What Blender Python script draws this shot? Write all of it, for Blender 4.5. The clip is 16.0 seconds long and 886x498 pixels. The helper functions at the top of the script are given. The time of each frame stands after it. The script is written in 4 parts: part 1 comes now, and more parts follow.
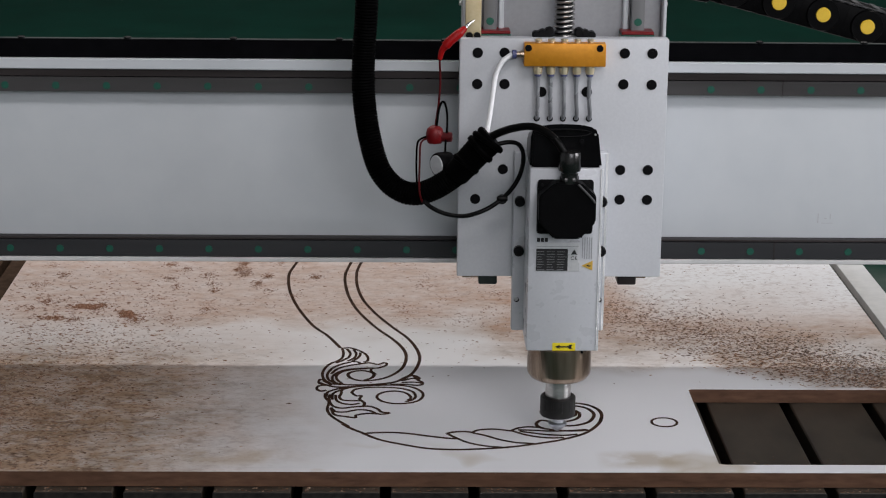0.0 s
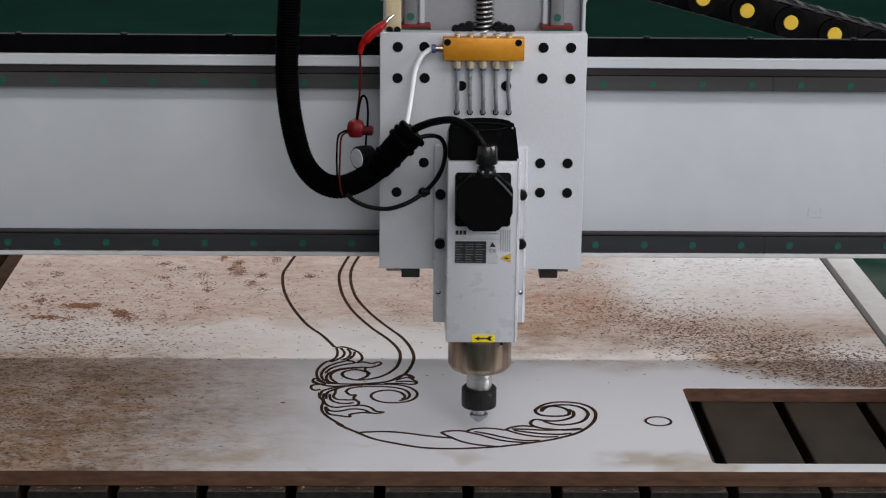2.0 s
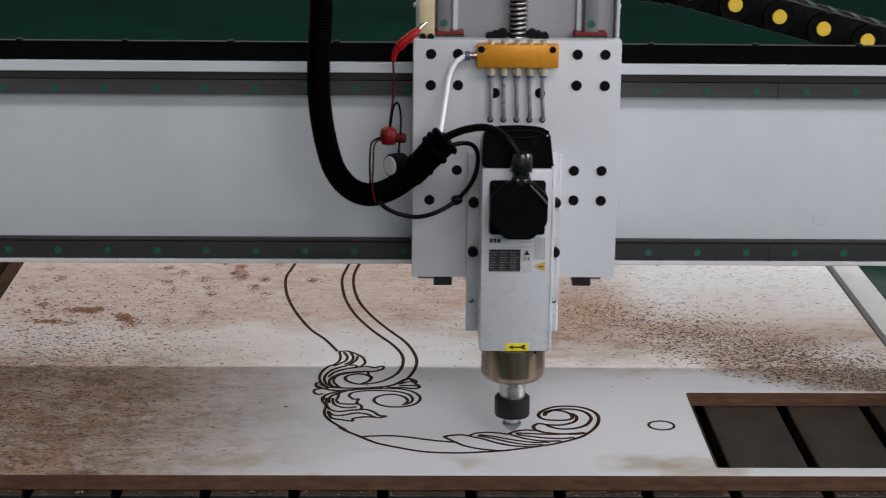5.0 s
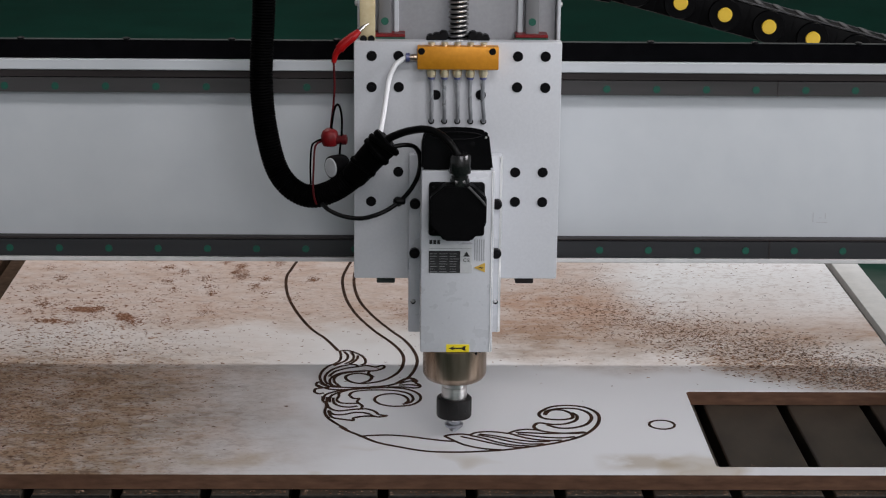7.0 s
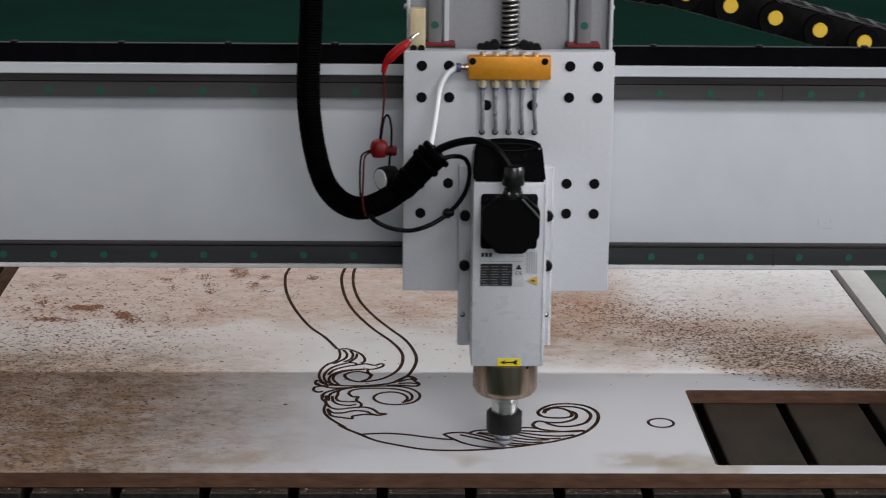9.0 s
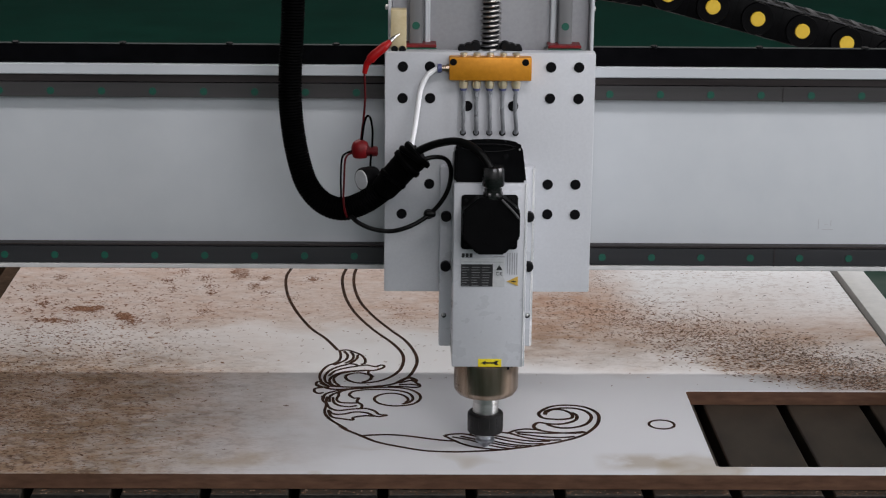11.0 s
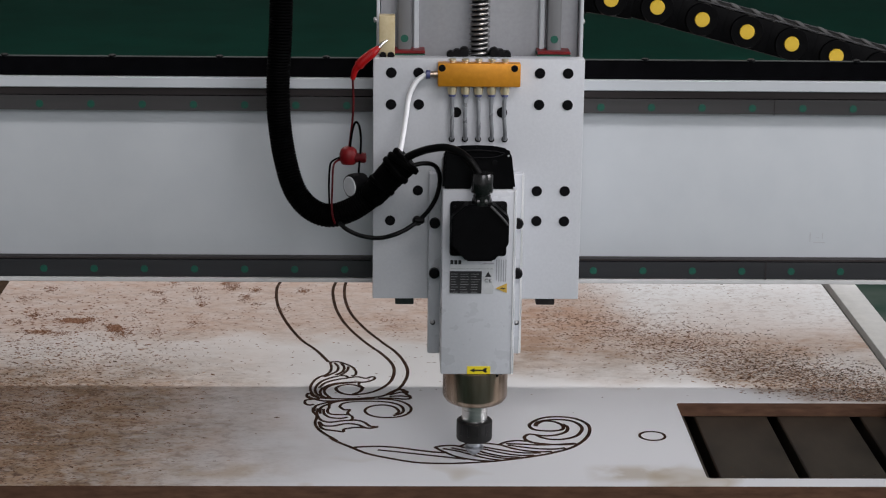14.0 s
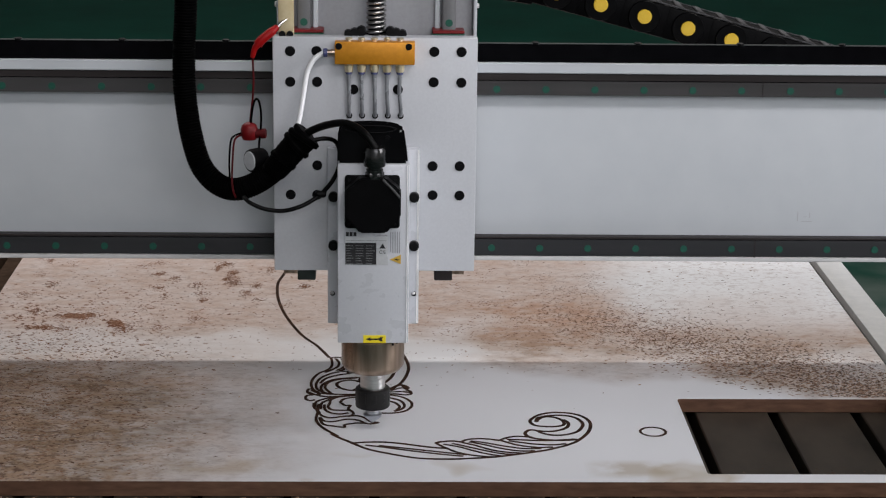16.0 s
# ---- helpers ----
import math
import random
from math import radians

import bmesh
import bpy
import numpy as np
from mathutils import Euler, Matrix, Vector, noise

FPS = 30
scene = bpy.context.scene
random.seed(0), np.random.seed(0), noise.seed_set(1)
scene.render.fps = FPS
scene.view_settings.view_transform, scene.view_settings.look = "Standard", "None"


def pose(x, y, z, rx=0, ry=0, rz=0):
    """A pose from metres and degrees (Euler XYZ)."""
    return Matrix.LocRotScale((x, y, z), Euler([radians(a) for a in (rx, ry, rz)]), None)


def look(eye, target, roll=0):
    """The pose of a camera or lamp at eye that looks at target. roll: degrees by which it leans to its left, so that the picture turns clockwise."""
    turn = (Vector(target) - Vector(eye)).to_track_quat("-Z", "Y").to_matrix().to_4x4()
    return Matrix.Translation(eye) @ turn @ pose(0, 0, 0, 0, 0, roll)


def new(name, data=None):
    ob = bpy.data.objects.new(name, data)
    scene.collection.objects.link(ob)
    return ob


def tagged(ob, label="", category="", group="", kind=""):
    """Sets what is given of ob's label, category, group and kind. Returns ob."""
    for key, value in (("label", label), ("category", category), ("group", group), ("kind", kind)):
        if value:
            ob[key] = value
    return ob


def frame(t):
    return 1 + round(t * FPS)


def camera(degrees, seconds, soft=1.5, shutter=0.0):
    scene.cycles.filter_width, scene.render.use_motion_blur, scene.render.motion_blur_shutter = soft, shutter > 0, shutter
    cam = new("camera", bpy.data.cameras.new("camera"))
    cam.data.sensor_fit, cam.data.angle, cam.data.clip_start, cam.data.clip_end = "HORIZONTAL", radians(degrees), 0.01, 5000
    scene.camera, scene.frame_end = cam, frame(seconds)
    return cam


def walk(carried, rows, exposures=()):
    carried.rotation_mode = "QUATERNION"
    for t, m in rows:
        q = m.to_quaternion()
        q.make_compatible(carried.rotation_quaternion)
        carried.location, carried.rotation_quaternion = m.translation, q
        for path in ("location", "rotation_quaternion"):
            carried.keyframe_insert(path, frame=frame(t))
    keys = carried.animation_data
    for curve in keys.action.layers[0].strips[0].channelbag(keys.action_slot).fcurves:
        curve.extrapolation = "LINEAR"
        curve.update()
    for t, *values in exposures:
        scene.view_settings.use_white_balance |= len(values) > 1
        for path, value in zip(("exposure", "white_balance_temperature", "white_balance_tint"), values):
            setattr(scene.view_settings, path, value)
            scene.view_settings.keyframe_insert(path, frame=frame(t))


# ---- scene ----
EYE = (0.0, 0.0, 0.8380)
SECONDS = 16.0
cam = camera(24.6, SECONDS, soft=1.15, shutter=0.4)


def aim(tilt, turn, roll):
    """The camera stands on one spot and only pans and tilts a little."""
    a, b = radians(tilt), radians(turn)
    target = (EYE[0] + math.sin(b) * math.cos(a), EYE[1] + math.cos(b) * math.cos(a), EYE[2] - math.sin(a))
    return look(EYE, target, roll)


# seconds, tilt down, turn to the right, roll (degrees)
camera_rows = [
    (0, 15.366, 1.339, 0.635), (0.5, 15.386, 1.378, 0.636), (1, 15.389, 1.437, 0.639), (1.5, 15.389, 1.48, 0.664),
    (2, 15.389, 1.512, 0.666), (2.5, 15.394, 1.529, 0.671), (3, 15.339, 1.533, 0.684), (3.5, 15.315, 1.54, 0.692),
    (4, 15.295, 1.493, 0.679), (6.5, 15.267, 1.403, 0.627), (7, 15.292, 1.412, 0.615), (7.5, 15.317, 1.412, 0.619),
    (8, 15.321, 1.432, 0.623), (8.5, 15.34, 1.441, 0.621), (9, 15.34, 1.438, 0.618), (11.5, 15.295, 1.405, 0.67),
    (12, 15.281, 1.384, 0.662), (12.5, 15.22, 1.386, 0.658), (13, 15.147, 1.435, 0.667), (13.5, 15.049, 1.515, 0.676),
    (14, 14.973, 1.686, 0.704), (14.5, 14.976, 1.708, 0.721), (15, 15.025, 1.702, 0.734), (15.5, 15.072, 1.685, 0.739),
    (16, 15.095, 1.662, 0.731),
]
walk(cam, [(t, aim(a, b, c)) for t, a, b, c in camera_rows], exposures=[(0, 0.0), (16.0, 0.0)])

# seconds, head x, gantry y, head lift
head_rows = [
    (0, 0.1878, 2.3517, -0.0016), (0.5, 0.1873, 2.3513, -0.0067), (1, 0.1693, 2.3520, -0.0130), (1.1, 0.1587, 2.3568, -0.0129),
    (1.2, 0.1291, 2.3616, -0.0126), (1.3, 0.1142, 2.3664, -0.0125), (1.4, 0.1023, 2.3712, -0.0122), (1.5, 0.1002, 2.3761, -0.0121),
    (1.9, 0.1018, 2.3749, -0.0029), (2, 0.1043, 2.3746, -0.0006), (2.1, 0.1121, 2.3691, -0.0006), (2.2, 0.1329, 2.3636, -0.0005),
    (2.3, 0.1506, 2.3580, -0.0005), (2.4, 0.1644, 2.3525, -0.0005), (2.5, 0.1702, 2.3470, -0.0004), (3, 0.1725, 2.3482, -0.0040),
    (3.5, 0.1728, 2.3447, -0.0115), (3.7, 0.1628, 2.3554, -0.0116), (3.8, 0.1421, 2.3609, -0.0116), (3.9, 0.1263, 2.3662, -0.0117),
    (4, 0.1092, 2.3716, -0.0118), (4.1, 0.1017, 2.3732, -0.0118), (4.2, 0.0967, 2.3747, -0.0119), (4.3, 0.0949, 2.3753, -0.0104),
    (4.65, 0.0956, 2.3755, -0.0020), (4.75, 0.0986, 2.3743, -0.0010), (4.85, 0.1085, 2.3699, -0.0010), (4.95, 0.1282, 2.3634, -0.0010),
    (5.05, 0.1449, 2.3556, -0.0010), (5.15, 0.1533, 2.3487, -0.0010), (5.3, 0.1558, 2.3447, -0.0020), (5.7, 0.1560, 2.3437, -0.0079),
    (6.1, 0.1543, 2.3413, -0.0120), (6.3, 0.1424, 2.3409, -0.0116), (6.4, 0.1252, 2.3440, -0.0116), (6.5, 0.1094, 2.3473, -0.0116),
    (6.6, 0.0893, 2.3510, -0.0104), (6.7, 0.0815, 2.3548, -0.0091), (6.8, 0.0736, 2.3585, -0.0079), (7, 0.0710, 2.3660, -0.0055),
    (7.2, 0.0716, 2.3602, -0.0039), (7.4, 0.0819, 2.3544, -0.0023), (7.5, 0.0929, 2.3515, -0.0015), (7.6, 0.1144, 2.3473, -0.0013),
    (7.8, 0.1351, 2.3391, -0.0010), (8, 0.1385, 2.3307, -0.0007), (8.5, 0.1383, 2.3272, -0.0057), (8.8, 0.1370, 2.3285, -0.0094),
    (9, 0.1286, 2.3294, -0.0119), (9.1, 0.1130, 2.3346, -0.0119), (9.2, 0.0970, 2.3398, -0.0119), (9.5, 0.0522, 2.3554, -0.0113),
    (9.9, 0.0541, 2.3542, -0.0014), (10.4, 0.1074, 2.3352, -0.0012), (10.8, 0.1103, 2.3330, -0.0090), (11.1, 0.1024, 2.3319, -0.0124),
    (11.3, 0.0952, 2.3308, -0.0123), (11.5, 0.0839, 2.3322, -0.0121), (11.6, 0.0664, 2.3374, -0.0119), (11.7, 0.0482, 2.3426, -0.0117),
    (11.8, 0.0220, 2.3478, -0.0116), (11.9, 0.0038, 2.3530, -0.0114), (12, -0.0123, 2.3582, -0.0112), (12.2, -0.0179, 2.3590, -0.0066),
    (12.5, -0.0185, 2.3602, 0.0005), (12.7, -0.0080, 2.3521, 0.0005), (12.8, 0.0103, 2.3482, 0.0006), (13, 0.0504, 2.3402, 0.0007),
    (13.2, 0.0896, 2.3354, 0.0004), (13.3, 0.1022, 2.3331, 0.0002), (13.5, 0.1041, 2.3284, -0.0001), (14, 0.1039, 2.3243, -0.0043),
    (14.5, 0.0991, 2.3240, -0.0112), (14.6, 0.0876, 2.3293, -0.0112), (14.7, 0.0667, 2.3347, -0.0111), (14.8, 0.0406, 2.3401, -0.0111),
    (14.9, 0.0144, 2.3454, -0.0111), (15, -0.0020, 2.3508, -0.0110), (15.1, -0.0102, 2.3524, -0.0088), (15.5, -0.0216, 2.3587, 0.0002),
    (15.7, -0.0177, 2.3779, 0.0002), (16, -0.0137, 2.4067, 0.0004),
]
TRIM = 0.986     # machine parts are drawn a little large and trimmed to this
RISE = 0.0117    # height of the machine over the bed datum

# ---- light ----
world = bpy.data.worlds.new("world")
scene.world = world
world.use_nodes = True
world.node_tree.nodes["Background"].inputs[0].default_value = (0.55, 0.65, 0.8, 1)
world.node_tree.nodes["Background"].inputs[1].default_value = 0.05


def area(name, place, target, sx, sy, watts, colour):
    lamp = bpy.data.lights.new(name, "AREA")
    lamp.shape, lamp.size, lamp.size_y, lamp.energy, lamp.color = "RECTANGLE", sx, sy, watts, colour
    ob = new(name, lamp)
    ob.matrix_world = look(place, target)
    return ob


# long roof light behind the gantry, a side window, two added front fill lamps
area("roof_light_back", (0.6, 6.75, 5.6), (0.6, 6.75, 0), 12.0, 0.28, 465, (1.0, 0.95, 0.92))
area("roof_light_front", (2.0, -2.3, 5.6), (2.0, -1.6, 0), 5.0, 1.2, 195, (1.0, 0.955, 0.965))
area("window_light_side", (6.2, 0.6, 2.3), (0.0, 2.3, 0.2), 3.8, 2.6, 262, (0.96, 0.95, 1.0))
area("window_light_front", (1.6, -4.6, 2.6), (0.2, 2.3, 0.2), 4.5, 2.4, 118, (0.96, 0.95, 1.0))

# ---- materials ----
def nodes_of(name):
    m = bpy.data.materials.new(name)
    m.use_nodes = True
    t = m.node_tree
    return m, t, t.nodes["Principled BSDF"]


def add(t, kind, **values):
    n = t.nodes.new(kind)
    for k, v in values.items():
        n.inputs[k].default_value = v
    return n


def coords(t, scale=(1, 1, 1)):
    c = t.nodes.new("ShaderNodeTexCoord")
    m = add(t, "ShaderNodeMapping", Scale=scale)
    t.links.new(c.outputs["Object"], m.inputs["Vector"])
    return m.outputs["Vector"]


def noise_of(t, vec, scale, detail=4.0, rough=0.55):
    n = add(t, "ShaderNodeTexNoise", Scale=scale, Detail=detail, Roughness=rough)
    t.links.new(vec, n.inputs["Vector"])
    return n.outputs["Fac"]


def span(t, value, a, b, c=0.0, d=1.0, smooth=False):
    n = t.nodes.new("ShaderNodeMapRange")
    if smooth:
        n.interpolation_type = "SMOOTHSTEP"
    t.links.new(value, n.inputs[0])
    for i, v in zip((1, 2, 3, 4), (a, b, c, d)):
        n.inputs[i].default_value = v
    return n.outputs[0]


def calc(t, op, a, b):
    n = t.nodes.new("ShaderNodeMath")
    n.operation = op
    n.use_clamp = op != "MULTIPLY_ADD"
    for i, v in enumerate((a, b)):
        if isinstance(v, (int, float)):
            n.inputs[i].default_value = v
        else:
            t.links.new(v, n.inputs[i])
    return n.outputs[0]


def blend(t, fac, a, b):
    n = t.nodes.new("ShaderNodeMix")
    n.data_type = "RGBA"
    if isinstance(fac, (int, float)):
        n.inputs[0].default_value = fac
    else:
        t.links.new(fac, n.inputs[0])
    for i, v in ((6, a), (7, b)):
        if isinstance(v, tuple):
            n.inputs[i].default_value = (*v, 1) if len(v) == 3 else v
        else:
            t.links.new(v, n.inputs[i])
    return n.outputs[2]


def bump(t, bsdf, height, strength=0.2, distance=0.001):
    n = add(t, "ShaderNodeBump", Strength=strength, Distance=distance)
    t.links.new(height, n.inputs["Height"])
    t.links.new(n.outputs[0], bsdf.inputs["Normal"])


def surface(name, dark, light, rough=0.5, metal=0.0, scale=40.0, stretch=(1, 1, 1), rough_span=0.1, relief=0.1, grime=0.25, gloss=0.5):
    """Two-scale variation: fine grain between dark and light, and a broad stain."""
    m, t, b = nodes_of(name)
    v = coords(t, stretch)
    fine = noise_of(t, v, scale)
    wide = noise_of(t, v, scale * 0.11, 3.0)
    c = blend(t, span(t, fine, 0.3, 0.7), dark, light)
    c = blend(t, calc(t, "MULTIPLY", span(t, wide, 0.45, 0.75), grime), c, dark)
    t.links.new(c, b.inputs["Base Color"])
    t.links.new(span(t, wide, 0.3, 0.7, rough - rough_span, rough + rough_span), b.inputs["Roughness"])
    b.inputs["Metallic"].default_value = metal
    b.inputs["Specular IOR Level"].default_value = gloss
    if relief:
        bump(t, b, fine, relief, 0.0006)
    return m


white_paint = surface("white_paint", (0.570, 0.600, 0.630), (0.600, 0.628, 0.655), 0.45, 0, 24, relief=0.0, grime=0.5)
head_paint = surface("head_paint", (0.545, 0.560, 0.590), (0.585, 0.600, 0.630), 0.38, 0, 300, relief=0.05, grime=0.4)
carriage_grey = surface("carriage_grey", (0.330, 0.335, 0.355), (0.370, 0.375, 0.395), 0.42, 0, 200, relief=0.04, grime=0.4)
spindle_paint = surface("spindle_paint", (0.565, 0.580, 0.615), (0.600, 0.615, 0.650), 0.33, 0.05, 300, relief=0.03, grime=0.3)
tray_black = surface("tray_black", (0.002, 0.002, 0.0026), (0.004, 0.004, 0.005), 0.8, 0, 60, gloss=0.03)
tray_sheen = surface("tray_sheen", (0.030, 0.034, 0.034), (0.075, 0.082, 0.080), 0.5, 0, 40, (0.1, 1, 1), relief=0.0, gloss=0.3)
rail_steel = surface("rail_steel", (0.058, 0.055, 0.056), (0.100, 0.095, 0.096), 0.36, 0.4, 30, (0.06, 1, 1), relief=0.02, grime=0.6, gloss=0.4)
rail_bright = surface("rail_bright", (0.16, 0.16, 0.165), (0.24, 0.24, 0.245), 0.4, 0.4, 30, (1, 1, 0.06), relief=0.02, grime=0.5, gloss=0.4)
rail_dark = surface("rail_dark", (0.026, 0.027, 0.030), (0.050, 0.050, 0.054), 0.4, 0.2, 30, (0.06, 1, 1), relief=0.02, grime=0.6, gloss=0.4)
rail_groove = surface("rail_groove", (0.018, 0.014, 0.014), (0.05, 0.042, 0.042), 0.55, 0.2, 30, (0.06, 1, 1), gloss=0.3)
green_cap = surface("green_cap", (0.0, 0.065, 0.043), (0.008, 0.105, 0.068), 0.5, 0, 200)
green_block = surface("green_block", (0.012, 0.020, 0.017), (0.020, 0.032, 0.027), 0.5, 0, 100)
black_plastic = surface("black_plastic", (0.0012, 0.0012, 0.0015), (0.0026, 0.0026, 0.003), 0.5, 0, 120, gloss=0.07)
cap_plastic = surface("cap_plastic", (0.0015, 0.0015, 0.002), (0.003, 0.003, 0.0035), 0.35, 0, 120, gloss=0.09)
black_rubber = surface("black_rubber", (0.0006, 0.0006, 0.0007), (0.0014, 0.0014, 0.0015), 0.6, 0, 90, gloss=0.02)
black_steel = surface("black_steel", (0.002, 0.002, 0.0025), (0.005, 0.005, 0.006), 0.5, 0.0, 200, gloss=0.15)
socket_dark = surface("socket_dark", (0.002, 0.002, 0.0025), (0.005, 0.005, 0.006), 0.6, 0.0, 200, gloss=0.1)
# warm tone and upright light and dark streaks imitate reflections in the metal
nickel_sheen = surface("nickel_sheen", (0.22, 0.160, 0.115), (0.52, 0.41, 0.325), 0.32, 1.0, 22, (4, 4, 0.4), relief=0.0, grime=0.5)
chrome = surface("chrome", (0.62, 0.61, 0.60), (0.76, 0.75, 0.74), 0.34, 1.0, 60, (1, 1, 6), relief=0.02, grime=0.1)
screw_steel = surface("screw_steel", (0.30, 0.295, 0.29), (0.46, 0.45, 0.44), 0.3, 1.0, 90, relief=0.04)
nut_black = surface("nut_black", (0.005, 0.0048, 0.0048), (0.011, 0.010, 0.010), 0.45, 0.0, 120, gloss=0.3)
brass = surface("brass", (0.76, 0.64, 0.42), (0.88, 0.78, 0.58), 0.38, 0.85, 120)
gold_anodised = surface("gold_anodised", (0.64, 0.255, 0.015), (0.73, 0.31, 0.022), 0.4, 0.35, 150, relief=0.03, grime=0.1)
blue_plastic = surface("blue_plastic", (0.05, 0.06, 0.16), (0.09, 0.10, 0.22), 0.4, 0, 100)
tube_grey = surface("tube_grey", (0.26, 0.27, 0.29), (0.38, 0.39, 0.41), 0.28, 0.5, 100)
bar_grey = surface("bar_grey", (0.010, 0.010, 0.011), (0.09, 0.09, 0.095), 0.5, 0, 60, gloss=0.3)
cord_grey = surface("cord_grey", (0.035, 0.035, 0.037), (0.06, 0.06, 0.062), 0.5, 0, 100)
gland_metal = surface("gland_metal", (0.05, 0.05, 0.052), (0.09, 0.088, 0.086), 0.22, 0.9, 80, relief=0.0, grime=0.2, rough_span=0.04)
bit_steel = surface("bit_steel", (0.42, 0.44, 0.48), (0.56, 0.58, 0.62), 0.35, 1.0, 60, relief=0.0, grime=0.1)
cable_sheath = surface("cable_sheath", (0.0010, 0.0010, 0.0011), (0.0022, 0.0022, 0.0024), 0.42, 0, 90, gloss=0.12)
edge_glint = surface("edge_glint", (0.90, 0.90, 0.90), (0.95, 0.95, 0.95), 0.42, 0.9, 200, relief=0.0, grime=0.0)
bare_face = surface("bare_face", (0.70, 0.71, 0.73), (0.82, 0.83, 0.85), 0.4, 0.35, 120, relief=0.0, grime=0.2)
stripe_grey = surface("stripe_grey", (0.30, 0.31, 0.33), (0.38, 0.39, 0.41), 0.5, 0, 300)
white_plastic = surface("white_plastic", (0.78, 0.79, 0.80), (0.86, 0.87, 0.88), 0.35, 0, 80)
ochre_block = surface("ochre_block", (0.50, 0.40, 0.22), (0.64, 0.54, 0.34), 0.5, 0.1, 90)
red_plastic = surface("red_plastic", (0.26, 0.003, 0.004), (0.36, 0.006, 0.006), 0.45, 0, 100, gloss=0.2)
plug_red = surface("plug_red", (0.12, 0.002, 0.004), (0.19, 0.004, 0.006), 0.4, 0, 100, gloss=0.3)
dark_red = surface("dark_red", (0.050, 0.001, 0.002), (0.090, 0.002, 0.004), 0.5, 0, 100, gloss=0.2)
wiper_red = surface("wiper_red", (0.13, 0.008, 0.010), (0.20, 0.012, 0.014), 0.4, 0, 100, gloss=0.3)
yellow_plastic = surface("yellow_plastic", (0.72, 0.47, 0.03), (0.80, 0.54, 0.05), 0.45, 0, 100)
yellow_film = surface("yellow_film", (0.82, 0.66, 0.02), (0.86, 0.70, 0.03), 0.4, 0, 100)
amber_film = surface("amber_film", (0.60, 0.38, 0.06), (0.68, 0.44, 0.09), 0.4, 0, 100)
ink = surface("ink", (0.006, 0.006, 0.007), (0.014, 0.014, 0.016), 0.5, 0, 300)
label_film = surface("label_film", (0.60, 0.61, 0.63), (0.68, 0.69, 0.70), 0.3, 0.2, 200)
pencil = surface("pencil", (0.46, 0.465, 0.49), (0.52, 0.525, 0.55), 0.6, 0, 300)
grey_ink = surface("grey_ink", (0.20, 0.20, 0.21), (0.28, 0.28, 0.29), 0.5, 0, 300)
bed_pvc = surface("bed_pvc", (0.013, 0.0105, 0.0082), (0.062, 0.050, 0.038), 0.42, 0, 14, (1, 0.45, 1), relief=0.1, grime=0.6, gloss=0.30)
bed_dusty = surface("bed_dusty", (0.035, 0.020, 0.012), (0.075, 0.045, 0.028), 0.9, 0, 60, gloss=0.1)
bed_end = surface("bed_end", (0.006, 0.006, 0.006), (0.022, 0.020, 0.018), 0.7, 0, 120, gloss=0.2)
bed_black = surface("bed_black", (0.004, 0.003, 0.0025), (0.016, 0.010, 0.007), 0.8, 0, 40, gloss=0.1)
bed_metal = surface("bed_metal", (0.05, 0.05, 0.05), (0.11, 0.105, 0.10), 0.5, 0.5, 60, grime=0.5)
frame_paint = surface("frame_paint", (0.56, 0.565, 0.565), (0.66, 0.66, 0.655), 0.5, 0, 50)
wall_paint = surface("wall_paint", (0.50, 0.52, 0.53), (0.60, 0.61, 0.62), 0.7, 0, 5)
def dusty_floor():
    """Green floor paint with grey-brown dust swept up along the machine."""
    m, t, b = nodes_of("floor_green")
    v = coords(t)
    c = blend(t, span(t, noise_of(t, v, 3.0), 0.3, 0.7), (0.001, 0.021, 0.0138), (0.002, 0.032, 0.0215))
    sep = t.nodes.new("ShaderNodeSeparateXYZ")
    t.links.new(v, sep.inputs[0])
    near = calc(t, "MULTIPLY", span(t, sep.outputs[0], 0.70, 0.95, 0, 1, True), span(t, sep.outputs[0], 2.3, 1.5, 0, 1, True))
    near = calc(t, "MULTIPLY", near, calc(t, "MULTIPLY", span(t, sep.outputs[1], 6.5, 5.0, 0, 1, True), span(t, sep.outputs[1], 1.6, 2.8, 0, 1, True)))
    near = calc(t, "MULTIPLY", near, span(t, noise_of(t, v, 5.0, 5.0), 0.3, 0.7, 0.15, 0.95))
    c = blend(t, near, c, (0.105, 0.118, 0.108))
    t.links.new(c, b.inputs["Base Color"])
    b.inputs["Roughness"].default_value = 0.6
    b.inputs["Specular IOR Level"].default_value = 0.05
    bump(t, b, noise_of(t, v, 40.0), 0.05, 0.0006)
    return m


floor_green = dusty_floor()
mdf_core = surface("mdf_core", (0.070, 0.036, 0.022), (0.125, 0.066, 0.041), 0.85, 0, 140, (0.25, 0.25, 1), relief=0.4, grime=0.5, gloss=0.2)
groove_cut = surface("groove_cut", (0.012, 0.006, 0.004), (0.070, 0.035, 0.022), 0.9, 0, 45, relief=0.4, grime=0.3, gloss=0.1)


